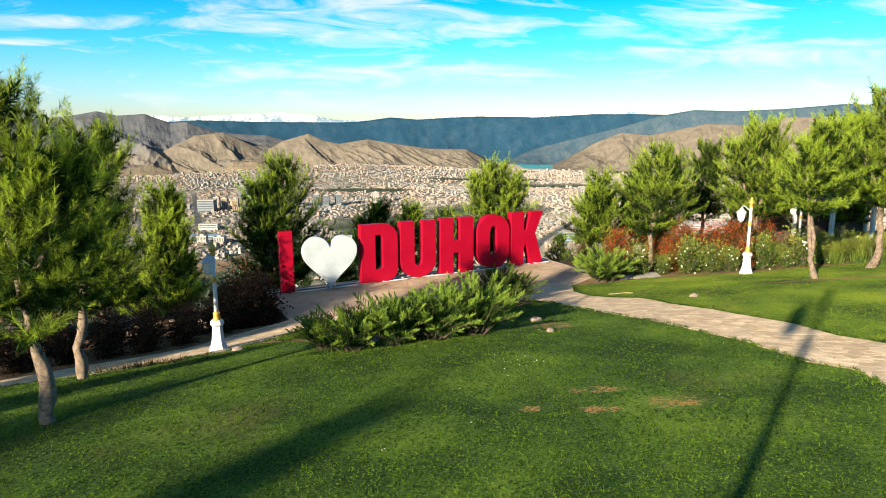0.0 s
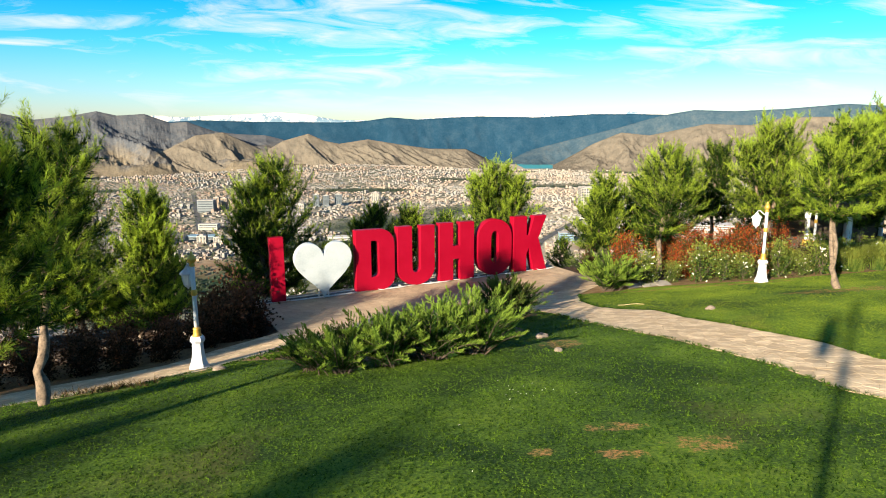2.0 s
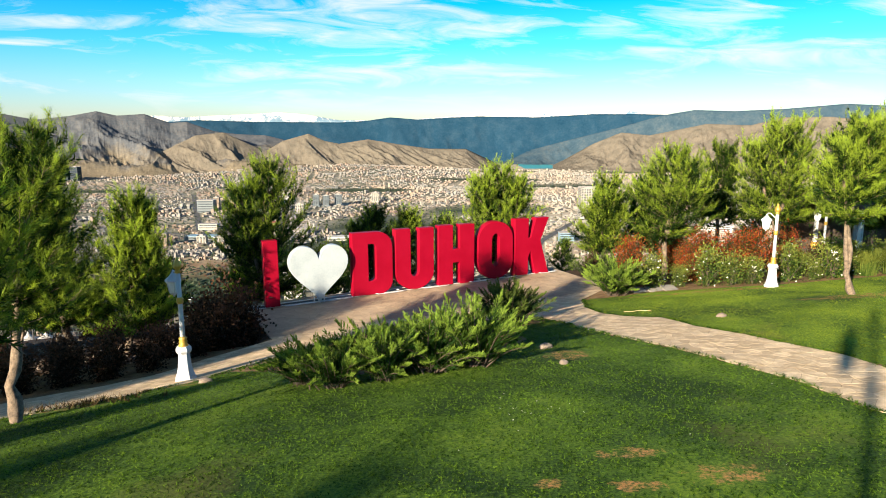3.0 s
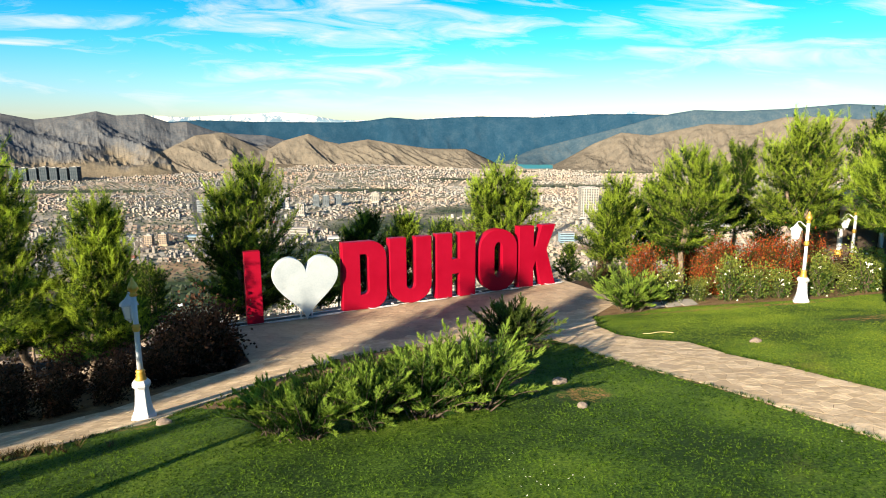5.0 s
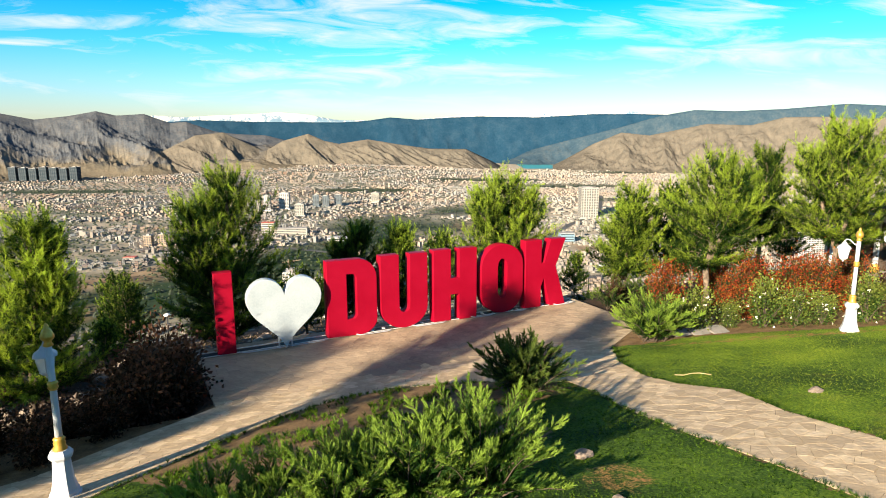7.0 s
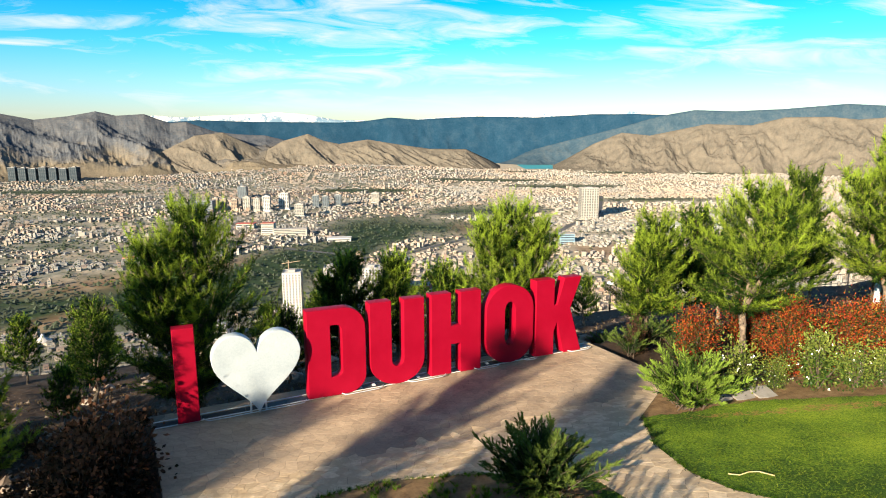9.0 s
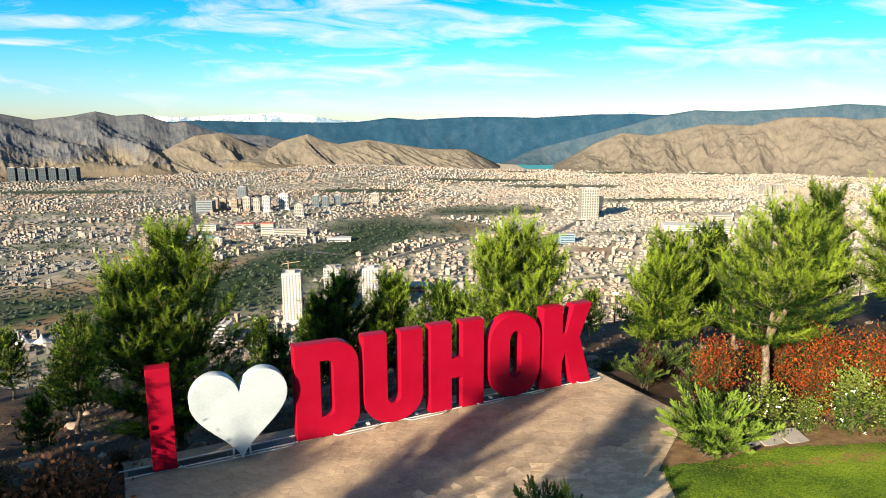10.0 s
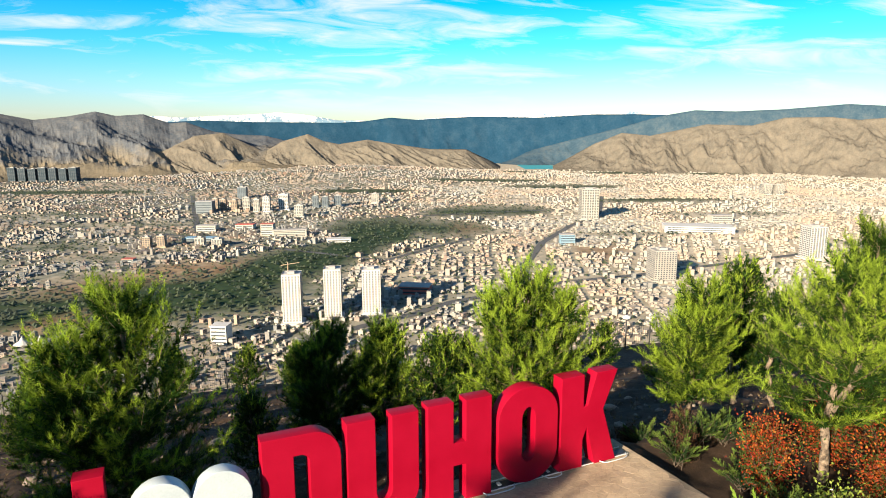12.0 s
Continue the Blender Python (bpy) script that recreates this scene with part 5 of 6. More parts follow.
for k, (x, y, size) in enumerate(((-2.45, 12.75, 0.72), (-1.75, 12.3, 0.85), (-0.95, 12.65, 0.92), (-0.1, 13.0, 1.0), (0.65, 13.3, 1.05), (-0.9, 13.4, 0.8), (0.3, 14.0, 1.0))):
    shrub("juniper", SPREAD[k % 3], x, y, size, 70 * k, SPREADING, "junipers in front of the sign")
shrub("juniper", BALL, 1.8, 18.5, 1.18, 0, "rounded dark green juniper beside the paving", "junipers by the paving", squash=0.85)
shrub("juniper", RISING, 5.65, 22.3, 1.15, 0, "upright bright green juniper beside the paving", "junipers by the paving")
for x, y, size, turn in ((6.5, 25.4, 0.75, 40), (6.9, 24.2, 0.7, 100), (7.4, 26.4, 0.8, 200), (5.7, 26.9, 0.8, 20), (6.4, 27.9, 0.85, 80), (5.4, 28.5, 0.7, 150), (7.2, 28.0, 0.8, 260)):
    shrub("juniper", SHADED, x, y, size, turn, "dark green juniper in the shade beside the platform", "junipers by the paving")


def bush_meshes(seed, reach, tall, leaves, material, size=0.06, flowers=0):
    rng = np.random.default_rng(seed)
    runs, tips = [], []
    for k in range(16):
        a, tilt = rng.uniform(0, 6.3), rng.uniform(0.1, 0.75)
        out = np.array([math.cos(a) * math.sin(tilt), math.sin(a) * math.sin(tilt), math.cos(tilt)])
        t = np.linspace(0, 1, 5)[:, None]
        stem = out * t * np.array([reach, reach, tall]) * rng.uniform(0.6, 1.0) + rng.normal(0, 0.03, (5, 3)) * t
        runs.append((stem, 0.012 * (1.2 - t[:, 0])))
        tips.append(stem)
    S = np.concatenate(tips)
    # clumps round the stems
    C = S[rng.integers(0, len(S), 60)]
    C = C[C[:, 2] > 0.15 * tall] if (C[:, 2] > 0.15 * tall).sum() > 10 else C
    P = C[rng.integers(0, len(C), leaves)] + rng.normal(0, 1, (leaves, 3)) * np.array([0.2 * reach, 0.2 * reach, 0.13 * tall])
    P[:, 2] = np.maximum(P[:, 2], 0.02)
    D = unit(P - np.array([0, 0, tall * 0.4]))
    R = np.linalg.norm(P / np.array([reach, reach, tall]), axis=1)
    # leaf tone falls towards the middle, imitating shade inside the bush
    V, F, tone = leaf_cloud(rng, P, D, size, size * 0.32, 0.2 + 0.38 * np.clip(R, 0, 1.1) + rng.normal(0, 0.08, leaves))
    tv, tf = tubes(runs, 5)
    out = [fast_mesh("stems", tv, tf, STEM, True), fast_mesh("foliage", V, F, material, False, tone=tone)]
    if flowers:
        P = C[rng.integers(0, len(C), flowers)] + rng.normal(0, 1, (flowers, 3)) * np.array([0.24 * reach, 0.24 * reach, 0.16 * tall]) + np.array([0, 0, 0.06])
        n = flowers * 5
        Q = np.repeat(P, 5, 0) + rng.normal(0, 0.012, (n, 3))
        V, F, _ = leaf_cloud(rng, Q, rng.normal(0, 1, (n, 3)), 0.035, 0.016, np.zeros(n))
        out.append(fast_mesh("flowers", V, F, ROSE_WHITE))
    return out


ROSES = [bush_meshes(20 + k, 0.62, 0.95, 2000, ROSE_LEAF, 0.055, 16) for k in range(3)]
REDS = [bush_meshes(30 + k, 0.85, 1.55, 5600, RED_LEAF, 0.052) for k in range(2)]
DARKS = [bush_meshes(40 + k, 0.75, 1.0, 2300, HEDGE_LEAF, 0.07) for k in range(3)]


def blade_meshes(seed, reach, tall, count):
    """A clump of long arching leaves."""
    g = np.random.default_rng(seed)
    V, F, T = [], [], []
    for k in range(count):
        a, out = g.uniform(0, 6.3), reach * g.uniform(0.3, 1.0)
        foot, far = g.normal(0, 0.10 * reach, 2), np.array((math.cos(a), math.sin(a)))
        side = np.array((-far[1], far[0])) * g.uniform(0.012, 0.022)
        top = tall * g.uniform(0.55, 1.0)
        b = len(V)
        for u in (0.0, 0.35, 0.7, 1.0):
            q = foot + far * out * u ** 1.5
            z = top * math.sin(u * 2.1) / 0.95
            for w in (-1, 1):
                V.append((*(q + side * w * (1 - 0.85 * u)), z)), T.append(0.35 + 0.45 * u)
        F += [(b + 2 * i, b + 2 * i + 1, b + 2 * i + 3, b + 2 * i + 2) for i in range(3)]
    return [fast_mesh("leaves", V, F, ROSE_LEAF, False, tone=T)]


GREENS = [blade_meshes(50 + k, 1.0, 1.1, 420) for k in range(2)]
rng = random.Random(5)
for k in range(11):
    x = 7.0 + 0.86 * k + rng.uniform(-0.2, 0.2)
    shrub("rose_bush", ROSES[k % 3], x, 22.75 + 0.06 * max(0, k - 6) + rng.uniform(-0.2, 0.45), rng.uniform(0.75, 1.4), rng.uniform(0, 360), "leggy rose bush with small white flowers", "rose bed", "rose bush")
for x, y, size in ((6.9, 25.2, 0.95), (8.85, 24.35, 0.9), (9.5, 25.3, 1.05), (10.3, 24.6, 1.0), (11.3, 25.0, 1.0), (12.2, 24.6, 0.85), (9.0, 26.6, 1.0), (12.9, 25.5, 0.85)):
    shrub("red_shrub", REDS[int(x * 10) % 2], x, y, size * 1.15, x * 77 % 360, "shrub with glowing red and orange autumn leaves", "red shrubs")
for x, y, size in ((13.2, 23.0, 0.8), (14.1, 22.9, 0.9), (14.9, 22.8, 0.9), (15.7, 22.9, 0.9), (16.6, 23.2, 0.9), (17.6, 23.3, 0.95), (12.6, 24.4, 0.8)):
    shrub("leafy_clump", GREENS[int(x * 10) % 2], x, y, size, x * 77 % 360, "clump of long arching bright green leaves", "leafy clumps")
edge = [(-5.75, 19.75), (-6.0, 18.75), (-6.3, 17.75), (-6.9, 16.6), (-7.6, 15.95), (-8.4, 15.6), (-9.2, 15.2), (-10.1, 14.7), (-11.0, 14.2), (-12.1, 13.8), (-6.2, 20.4), (-6.7, 19.3), (-7.3, 18.1), (-8.1, 17.2), (-9.0, 16.6), (-10.1, 16.1), (-11.3, 15.5), (-7.0, 20.8)]
for k, (x, y) in enumerate(edge):
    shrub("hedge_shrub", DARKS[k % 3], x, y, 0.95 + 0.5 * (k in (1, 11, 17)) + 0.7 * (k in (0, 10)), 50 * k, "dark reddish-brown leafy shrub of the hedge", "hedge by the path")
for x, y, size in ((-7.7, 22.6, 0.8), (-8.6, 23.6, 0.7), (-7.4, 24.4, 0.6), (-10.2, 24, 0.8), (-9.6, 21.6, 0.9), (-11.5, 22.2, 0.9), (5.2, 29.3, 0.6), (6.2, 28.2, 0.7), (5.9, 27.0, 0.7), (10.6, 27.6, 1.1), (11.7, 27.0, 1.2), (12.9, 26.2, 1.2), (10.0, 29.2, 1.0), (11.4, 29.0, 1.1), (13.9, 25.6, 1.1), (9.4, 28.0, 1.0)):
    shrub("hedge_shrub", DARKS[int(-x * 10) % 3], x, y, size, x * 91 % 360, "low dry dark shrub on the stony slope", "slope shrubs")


# ---- fence below the slope ----
def fence(x0, x1, y0, y1, group):
    n = int((x1 - x0) / 2.4)
    t = thing("iron_fence", Matrix.Identity(4), "black iron railing along the edge of the slope", "fence", group)
    posts = [Vector((x0 + (x1 - x0) * k / n, y0 + (y1 - y0) * k / n, 0)) for k in range(n + 1)]
    ground_at = [h(p.x, p.y) for p in posts]
    post = None
    for p, z in zip(posts, ground_at):
        if post is None:
            post = part("post", box_mesh((-0.04, -0.04, -0.2), (0.04, 0.04, 1.45), 0.006), IRON, t)
            post.location = (p.x, p.y, z)
        else:
            o = new("post", post.data)
            o.parent, o.location = t, (p.x, p.y, z)
    for k in range(n):
        p, q, zp, zq = posts[k], posts[k + 1], ground_at[k], ground_at[k + 1]
        for up in (0.15, 0.75, 1.3):
            V, F = tube([(p.x, p.y, zp + up), (q.x, q.y, zq + up)], [0.018, 0.018], 4)
            part("rail", fast_mesh("rail", V, F), IRON, t)
        runs = []
        for b in range(1, 18):
            f = b / 18
            c = p.lerp(q, f)
            z = zp + (zq - zp) * f
            runs.append(([(c.x, c.y, z + 0.08), (c.x, c.y, z + 1.4)], [0.009, 0.009]))
        V, F = tubes(runs, 4)
        part("railing_panel", fast_mesh("railing_panel", V, F), IRON, t, "panel of thin upright bars")


fence(-38, 40, 52.4, 51.8, "fences")


def fence_light(x, y):
    p = Vector((x, y, 0))
    t = thing("fence_lamp", (p.x, p.y, h(p.x, p.y)), "black post lamp with a flat round head by the fence", "lamp", "fence lamps")
    part("post", lathe([(0.06, -0.1), (0.05, 1.9)], 10), IRON, t)
    part("head", lathe([(0.05, 1.86), (0.2, 1.9), (0.26, 1.98), (0.2, 2.05), (0.06, 2.1)], 14), LAMP_GLASS, t)


for x in (-19.85, -4.0, 11.56):
    fence_light(x, 51.6)


# ---- rocks ----
def stone(rng, x, y, size, label="pale rough stone lying on the ground", group="loose stones", flat=0.55):
    bm = bmesh.new()
    bmesh.ops.create_icosphere(bm, subdivisions=2, radius=1.0)
    seed = rng.uniform(0, 99)
    for v in bm.verts:
        v.co *= 1 + 0.35 * noise.noise(v.co * 1.3 + Vector((seed, 0, 0))) + 0.12 * noise.noise(v.co * 3.7 + Vector((0, seed, 0)))
    ob = part("stone", bm, ROCK)
    ob.matrix_basis = pose(x, y, h(x, y) + size * 0.12, 0, 0, rng.uniform(0, 360)) @ Matrix.Diagonal((size, size * rng.uniform(0.6, 0.9), size * flat, 1))
    return tagged(ob, label, "stone", group)


rng = random.Random(8)
for x, y, size in ((6.64, 16.7, 0.13), (2.12, 14.4, 0.16), (2.22, 12.96, 0.10), (-4.63, 13.98, 0.14)):
    stone(rng, x, y, size, "pale stone lying in the grass", "stones in the grass")
for k in range(120):
    s, a = rng.uniform(-22, -0.9), rng.uniform(-16, 22)
    p = row(s, a)
    stone(rng, p.x, p.y, rng.choice((0.09, 0.12, 0.16, 0.22, 0.3)) * (1.3 if s < -6 else 1))
for k in range(26):
    p = row(rng.uniform(-0.2, 3), rng.uniform(-9, -1.6))
    stone(rng, p.x, p.y, rng.uniform(0.08, 0.22))


def scatter_rubble():
    """Rubble and dry tufts on the slope, too many to count."""
    g = np.random.default_rng(61)
    n = 9000
    s, a = -0.8 - 24 * g.random(n) ** 1.3, g.uniform(-24, 24, n)
    left = g.random(n) < 0.2
    s[left], a[left] = g.uniform(-1, 3.2, left.sum()), g.uniform(-9, -1.5, left.sum())
    p = ORIGIN + s[:, None] * FRONT + a[:, None] * ROW
    clump = soft_noise(p[:, 0], p[:, 1], 3.0, 62) + g.normal(0, 0.2, n)
    p = p[clump > -0.05]
    n = len(p)
    size = 0.025 + 0.13 * g.random(n) ** 3
    corner = np.array([(1, 0, 0), (0, 1, 0), (-1, 0, 0), (0, -1, 0), (0, 0, 0.8), (0, 0, -0.5)])
    V = corner[None] * size[:, None, None] * g.uniform(0.5, 1.4, (n, 6, 3)) + g.normal(0, 0.2, (n, 6, 3)) * size[:, None, None]
    V += np.stack([p[:, 0], p[:, 1], height(p[:, 0], p[:, 1]) + 0.05 * soft_noise(p[:, 0], p[:, 1], 3.0, 3)], 1)[:, None]
    F = np.array([(0, 1, 4), (1, 2, 4), (2, 3, 4), (3, 0, 4), (1, 0, 5), (2, 1, 5), (3, 2, 5), (0, 3, 5)])[None] + 6 * np.arange(n)[:, None, None]
    tagged(new("rubble", fast_mesh("rubble", V.reshape(-1, 3), F.reshape(-1, 3), ROCK)), "small stones and rubble on the dark slope", "rubble", kind="stuff")
    n = 2600
    s, a = -0.9 - 20 * g.random(n), g.uniform(-20, 22, n)
    p = ORIGIN + s[:, None] * FRONT + a[:, None] * ROW
    p[:60] = np.array((-6.35, 12.75)) + g.normal(0, 1, (60, 2)) * (0.5, 0.14)
    P = np.stack([p[:, 0], p[:, 1], height(p[:, 0], p[:, 1])], 1)
    D = unit(np.stack([g.normal(0, 0.2, n), g.normal(0, 0.2, n), np.ones(n)], 1))
    straw = mat("dry_grass", (0.04, 0.028, 0.014), (0.17, 0.12, 0.06), 1.0, 0.8, 0, 8, thin=0.2, tone="tone")
    V, F, T = tufts(g, P, D, np.full(n, 0.03), 9, 0.16, 0.012, 0.6, g.uniform(0.2, 0.8, n))
    tagged(new("dry_grass", fast_mesh("dry_grass", V, F, straw, False, tone=T)), "dry straw-coloured tufts on the slope", "grass", kind="stuff")
    # weeds in the bare bed by the path
    n = 1500
    x, y = g.uniform(-4.6, 2.4, n * 4), g.uniform(13, 19.4, n * 4)
    keep = inside(BED, x, y) & (soft_noise(x, y, 1.6, 63) > -0.02)
    x, y = x[keep][:n], y[keep][:n]
    P = np.stack([x, y, height(x, y)], 1)
    D = unit(np.stack([g.normal(0, 0.2, len(x)), g.normal(0, 0.2, len(x)), np.ones(len(x))], 1))
    V, F, T = tufts(g, P, D, np.full(len(x), 0.03), 14, 0.10, 0.012, 0.7, g.uniform(0.3, 0.8, len(x)))
    tagged(new("weeds", fast_mesh("weeds", V, F, GRASS, False, tone=T)), "green weeds growing in the bare earth bed", "weeds", kind="stuff")
    # daisies in the lawn
    n = 30
    x, y = g.normal(1.4, 0.3, n), g.normal(10.4, 0.25, n)
    x[18:], y[18:] = g.uniform(-2, 5, 12), g.uniform(6, 13, 12)
    P = np.stack([x, y, height(x, y) + 0.05], 1)
    Q = np.repeat(P, 4, 0) + g.normal(0, 0.004, (4 * n, 3))
    V, F, _ = leaf_cloud(g, Q, np.tile([(1, 0, 0.2), (-1, 0, 0.2), (0, 1, 0.2), (0, -1, 0.2)], (n, 1)), 0.009, 0.004, np.zeros(4 * n))
    tagged(new("daisies", fast_mesh("daisies", V, F, ROSE_WHITE)), "tiny pale daisies scattered in the lawn", "flowers", kind="stuff")


scatter_rubble()
for k, x in enumerate((6.55, 7.05, 7.55)):
    slab = part("edging_slab", box_mesh((-0.24, -0.3, -0.06), (0.24, 0.3, 0.03), 0.012), CONCRETE)
    slab.matrix_basis = pose(x, 22.75 + 0.04 * k, h(x, 22.75) + 0.02, 4, 0, 3 * k - 3)
    tagged(slab, "weathered concrete slab at the end of the rose bed", "slab", "edging slabs")
HOSE = mat("yellow_hose", (0.30, 0.25, 0.10), (0.42, 0.35, 0.16), 8, 0.5, 0, 60)
run = [(4.85, 18.5), (5.0, 18.42), (5.2, 18.52), (5.35, 18.5), (5.5, 18.3)]
V, F = tube([(x, y, h(x, y) + 0.03) for x, y in run], [0.010] * 5, 7)
tagged(part("garden_hose", fast_mesh("garden_hose", V, F, smooth=True), HOSE), "short length of yellow hose on the grass", "hose")


# ---- pavilion among the trees ----
def pavilion(x, y, turn):
    t = thing("pavilion", pose(x, y, h(x, y), 0, 0, turn), "small garden pavilion with white columns and a dark roof", "pavilion")
    part("floor", box_mesh((-3.2, -2.4, -0.4), (3.2, 2.4, 0.15), 0.02), CONCRETE, t)
    for cx in (-2.9, -1.0, 1.0, 2.9):
        for cy in (-2.1, 2.1):
            c = part("column", lathe([(0.13, 0.15), (0.13, 0.3), (0.10, 0.34), (0.09, 2.3), (0.13, 2.36), (0.13, 2.42)], 12), WHITE, t, "white column")
            c.location = (cx, cy, 0)
            f = part("column_foot", lathe([(0.16, 0.15), (0.16, 0.42), (0.11, 0.46)], 12), GOLD, t, "gold column foot")
            f.location = (cx, cy, 0)
    bm = bmesh.new()
    box(bm, (-3.4, -2.6, 2.42), (3.4, 2.6, 2.62), 0.02)
    box(bm, (-2.8, -2.0, 2.62), (2.8, 2.0, 2.9), 0.1)
    part("roof", bm, IRON, t)
    part("back_wall", box_mesh((-2.9, 2.2, 0.15), (2.9, 2.35, 2.42)), STEM, t)
    for z in (0.55, 0.95):
        V, F = tube([(-2.9, -2.1, z), (2.9, -2.1, z)], [0.025, 0.025], 6)
        part("rail", fast_mesh("rail", V, F), WHITE, t)


pavilion(17.6, 27.8, 12)


# ---- grass ----
def build_grass(polygon, lo, hi, count, seed, label, material, contrast=1.0):
    rng = np.random.default_rng(seed)
    x, y = rng.uniform(lo[0], hi[0], count), lo[1] + (hi[1] - lo[1]) * rng.random(count) ** 1.12
    keep = inside(polygon, x, y)
    keep &= ~inside(BED, x, y)
    keep &= rng.random(count) < np.clip(1.15 - np.hypot(np.clip(np.abs(x) - 9, 0, 99), np.clip(6 - y, 0, 99)) / 9, 0, 1)
    for cx, cy, rx, ry in BARE:
        keep &= rng.random(count) > np.clip(1.35 - ((x - cx) / rx / 1.25) ** 2 - ((y - cy) / ry / 1.25) ** 2, 0, 0.95)
    clump = 0.6 * soft_noise(x, y, 0.22, 34) + 0.6 * soft_noise(x, y, 0.6, 35)
    keep &= rng.random(count) > 0.3 * (soft_noise(x, y, 2.2, 31) > 0.28) + 0.3 * (clump < -0.15)
    x, y, clump = x[keep], y[keep], clump[keep]
    P = np.stack([x, y, height(x, y) - 0.005], 1)
    D = unit(np.stack([rng.normal(0, 0.7, len(x)), rng.normal(0, 0.7, len(x)), np.ones(len(x))], 1))
    tone = 0.45 + 0.13 * soft_noise(x, y, 1.7, 32) + 0.10 * soft_noise(x, y, 4.3, 36) + contrast * (0.24 * clump + rng.normal(0, 0.21, len(x)))
    V, F, T = tufts(rng, P, D, np.full(len(x), 0.01), 4, 0.036, 0.0072, 1.0, tone)
    tagged(new("grass", fast_mesh("grass", V, F, material, False, tone=T)), label, "grass", kind="stuff")


build_grass(LAWN, (-14, -2), (12, 19.6), 330000, 1, "short green lawn grass", GRASS)
build_grass(LAWN_RIGHT, (4, 8), (20, 23), 95000, 2, "short bright lawn grass beyond the path", LUSH_GRASS, 0.55)


def grass_fringe(line, seed, label):
    """Longer tufts that hang over the edge of the paving."""
    rng = np.random.default_rng(seed)
    P = []
    for (x1, y1), (x2, y2) in zip(line, line[1:]):
        n = int(math.hypot(x2 - x1, y2 - y1) * 75) if max(abs(x1), abs(x2)) < 16 else 0
        t = rng.random(n)
        q = np.stack([x1 + (x2 - x1) * t, y1 + (y2 - y1) * t], 1)
        P.append(q + rng.normal(0, 0.028, (n, 2)) + 0.03 * np.stack([soft_noise(q[:, 0], q[:, 1], 0.5, seed), soft_noise(q[:, 1], q[:, 0], 0.5, seed)], 1))
    P = np.concatenate(P)
    P = P[rng.random(len(P)) < np.clip(0.65 + 1.2 * soft_noise(P[:, 0], P[:, 1], 0.9, seed + 1), 0.1, 1)]
    n = len(P)
    D = unit(np.stack([rng.normal(0, 0.6, n), rng.normal(0, 0.6, n), np.ones(n)], 1))
    V, F, T = tufts(rng, np.stack([P[:, 0], P[:, 1], height(P[:, 0], P[:, 1])], 1), D, np.full(n, 0.015), 6, 0.065, 0.0065, 0.9, 0.42 + rng.normal(0, 0.12, n))
    tagged(new("grass", fast_mesh("grass", V, F, GRASS, False, tone=T)), label, "grass", kind="stuff")


grass_fringe(LAWN_EDGE[1:13], 81, "ragged grass along the edge of the left path")
grass_fringe(RIGHT_NEAR, 82, "ragged grass along the lawn side of the path")
grass_fringe(RIGHT_FAR, 83, "ragged grass along the far side of the path")


# ---- flagstones ----
def cells(points, reach):
    """Convex cells round scattered points."""
    points = np.asarray(points)
    for i, p in enumerate(points):
        poly = [p + reach * np.array((math.cos(t), math.sin(t))) for t in np.linspace(0, 2 * math.pi, 9)[:-1]]
        d = np.hypot(*(points - p).T)
        for j in np.argsort(d)[1:22]:
            n = points[j] - p
            mid = (points[j] + p) / 2 - n / np.linalg.norm(n) * 0.003
            out = []
            for a, b in zip(poly, poly[1:] + poly[:1]):
                fa, fb = (a - mid) @ n, (b - mid) @ n
                if fa <= 0:
                    out.append(a)
                if fa * fb < 0:
                    out.append(a + (b - a) * fa / (fa - fb))
            poly = out
            if len(poly) < 3:
                break
        if len(poly) >= 3:
            yield p, poly


def clip(poly, q, n):
    out = []
    for a, b in zip(poly, poly[1:] + poly[:1]):
        fa, fb = (a - q) @ n, (b - q) @ n
        if fa <= 0:
            out.append(a)
        if fa * fb < 0:
            out.append(a + (b - a) * fa / (fa - fb))
    return out


def flag_mesh(centre, poly, lift):
    """A slightly domed slab with worn edges."""
    zc = h(*centre)
    rim = [Vector((q[0] - centre[0], q[1] - centre[1], h(*q) - zc)) for q in poly]
    V, F, k = [], [], len(rim)
    for inset, z in ((1.0, -0.03), (1.0, lift * 0.9), (0.997, lift)):
        V += [(v.x * inset, v.y * inset, v.z * inset + z) for v in rim]
    for r in range(2):
        F += [(r * k + i, r * k + (i + 1) % k, (r + 1) * k + (i + 1) % k, (r + 1) * k + i) for i in range(k)]
    F.append(tuple(range(2 * k, 3 * k)))
    return V, F


CLOCKWISE = 1 if sum(x1 * y2 - x2 * y1 for (x1, y1), (x2, y2) in zip(PAVING, PAVING[1:] + PAVING[:1])) < 0 else -1


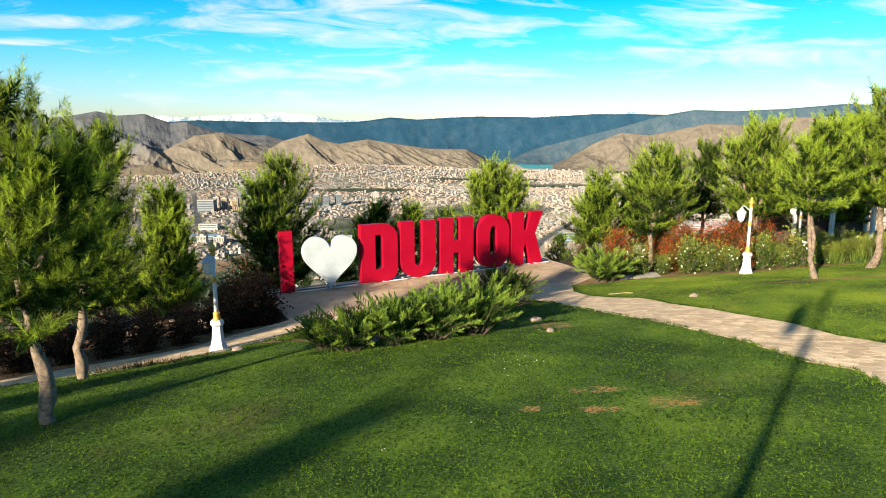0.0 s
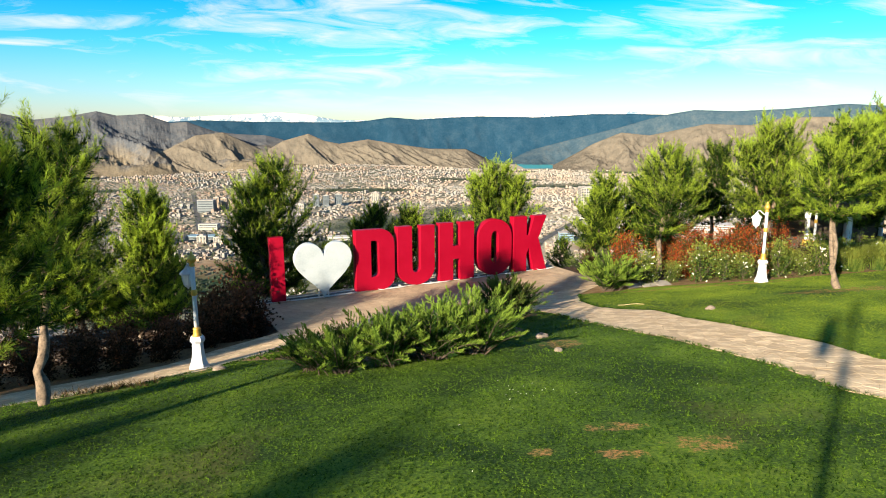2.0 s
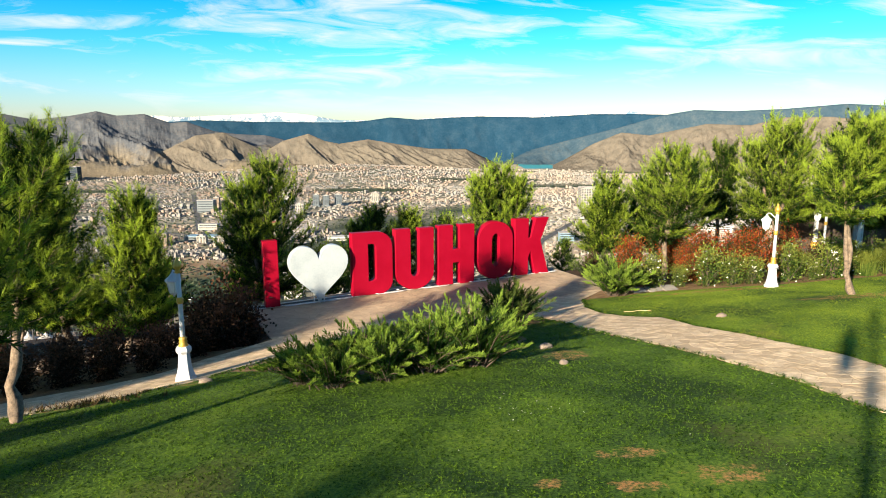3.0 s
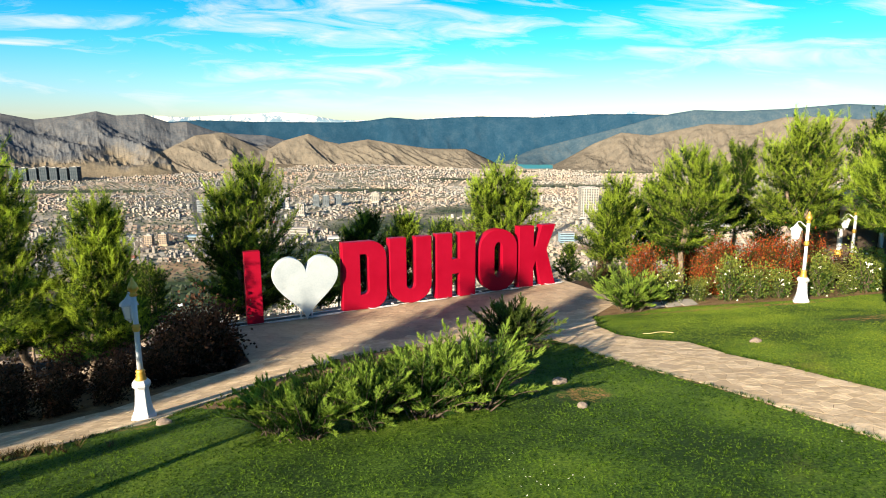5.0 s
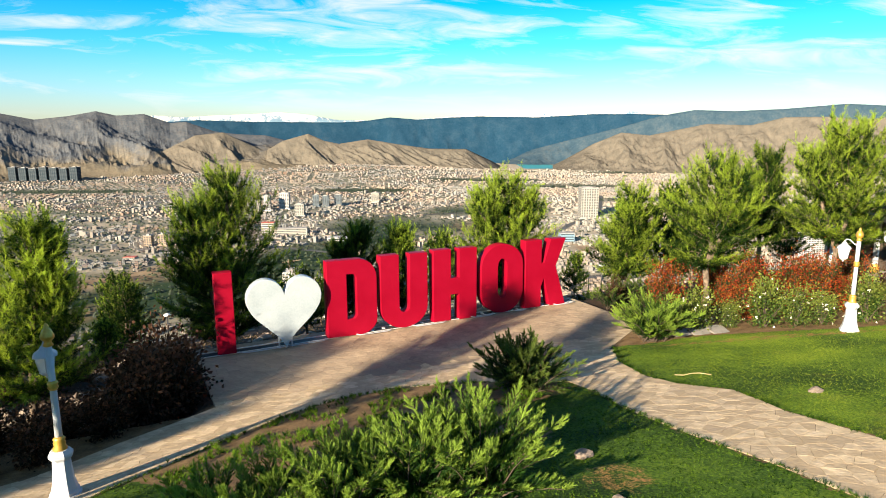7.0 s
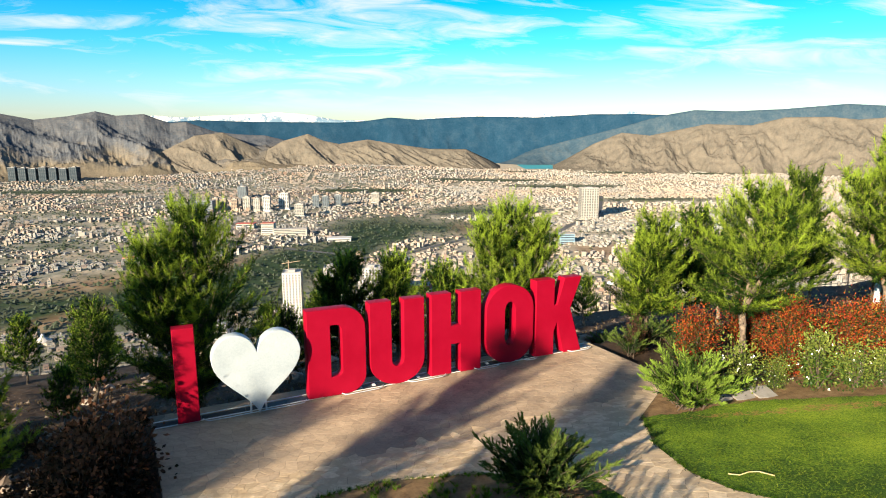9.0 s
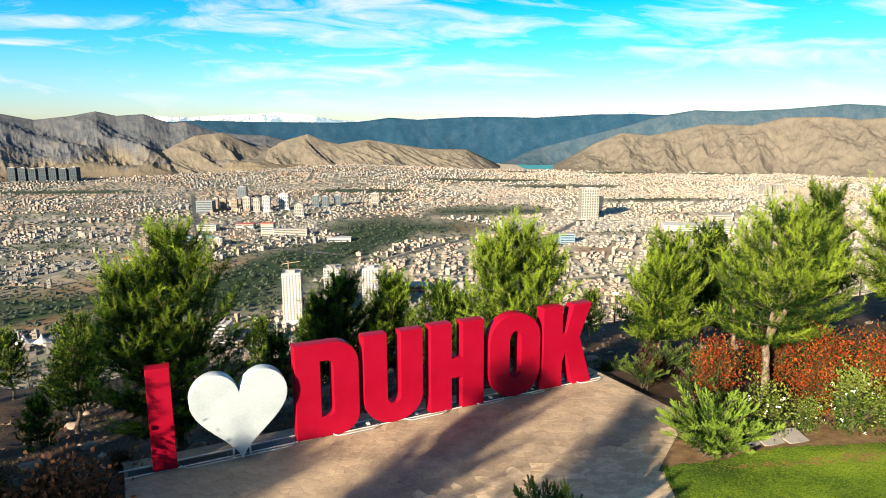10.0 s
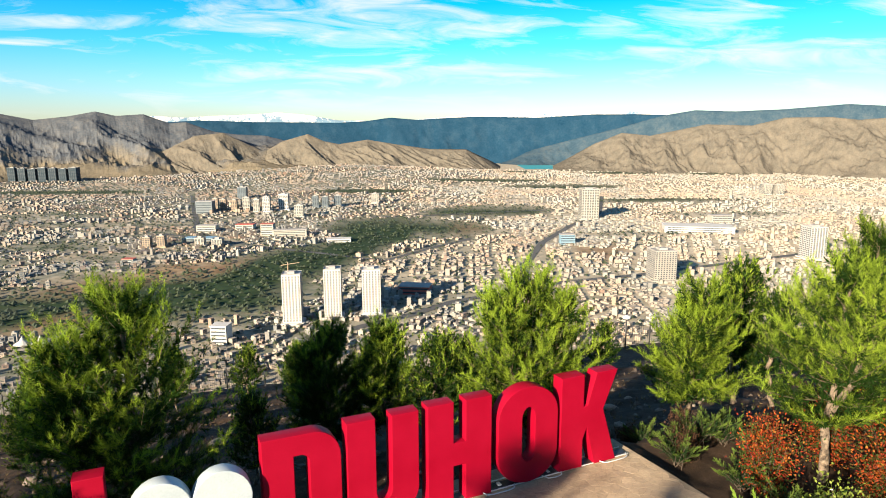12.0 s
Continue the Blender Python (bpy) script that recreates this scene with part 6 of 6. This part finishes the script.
def lay_flagstones():
    rng = np.random.default_rng(77)
    pts, gap = [], np.array((0.235, 0.150))
    for gx in np.arange(-16, 15.0, gap[0]):
        for gy in np.arange(-8.5, 28.5, gap[1]):
            p = np.array((gx, gy)) + rng.uniform(-0.46, 0.46, 2) * gap
            if inside(PAVING, p[0], p[1]) and rng.random() > 0.3:
                pts.append(p)
    rims = ((np.array(rc(-0.82, 0)), -FRONT), (np.array(rc(0, -1.05)), None), (np.array(rc(0, 11.0)), None))
    pave = thing("paving", Matrix.Identity(4), "crazy paving of worn tan and grey flagstones", "paving", kind="structure")
    rest_v, rest_f, rest_m, made = [], [], [], 0
    for c, poly in cells(pts, 0.5):
        poly = clip(poly, rims[0][0], rims[0][1])
        s, a = frame_of(*c)
        if len(poly) >= 3 and s < 2.8:
            if a > 9:
                poly = clip(poly, np.array(rc(2.75, 11.08)), ROW)
            elif a < 1 and s < 3.3:
                p0, p1 = np.array(rc(-0.82, -1.05)), np.array((-4.70, 19.15))
                e = p1 - p0
                poly = clip(poly, p0, np.array((e[1], -e[0])))
        # trim along the path's edges
        for (x1, y1), (x2, y2) in zip(PAVING, PAVING[1:] + PAVING[:1]):
            e = np.array((x2 - x1, y2 - y1))
            t = ((c[0] - x1) * e[0] + (c[1] - y1) * e[1]) / (e @ e)
            if -0.05 < t < 1.05 and len(poly) >= 3:
                side = np.array((-e[1], e[0])) * CLOCKWISE
                off = (c - (x1, y1)) @ side / math.hypot(*e)
                if -0.4 < off < 0:
                    poly = clip(poly, np.array((x1, y1)) - side / math.hypot(*e) * 0.015, side)
        if len(poly) < 3:
            continue
        V, F = flag_mesh(c, poly, 0.002 + rng.uniform(0, 0.002))
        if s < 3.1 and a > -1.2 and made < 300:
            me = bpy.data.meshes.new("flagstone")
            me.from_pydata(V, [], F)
            me.materials.append(WORN_SHADY_FLAG)
            o = new("flagstone", me)
            o.parent, o.location = pave, (c[0], c[1], h(*c))
            made += 1
        else:
            k = len(rest_v)
            zc = h(*c)
            rest_v += [(x + c[0], y + c[1], z + zc) for x, y, z in V]
            rest_f += [tuple(i + k for i in f) for f in F]
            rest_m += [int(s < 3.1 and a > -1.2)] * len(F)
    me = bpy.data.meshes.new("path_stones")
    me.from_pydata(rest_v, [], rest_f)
    me.materials.append(FLAG), me.materials.append(WORN_SHADY_FLAG)
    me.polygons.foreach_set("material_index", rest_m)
    tagged(part("path_stones", me, None, pave), kind="stuff")


lay_flagstones()
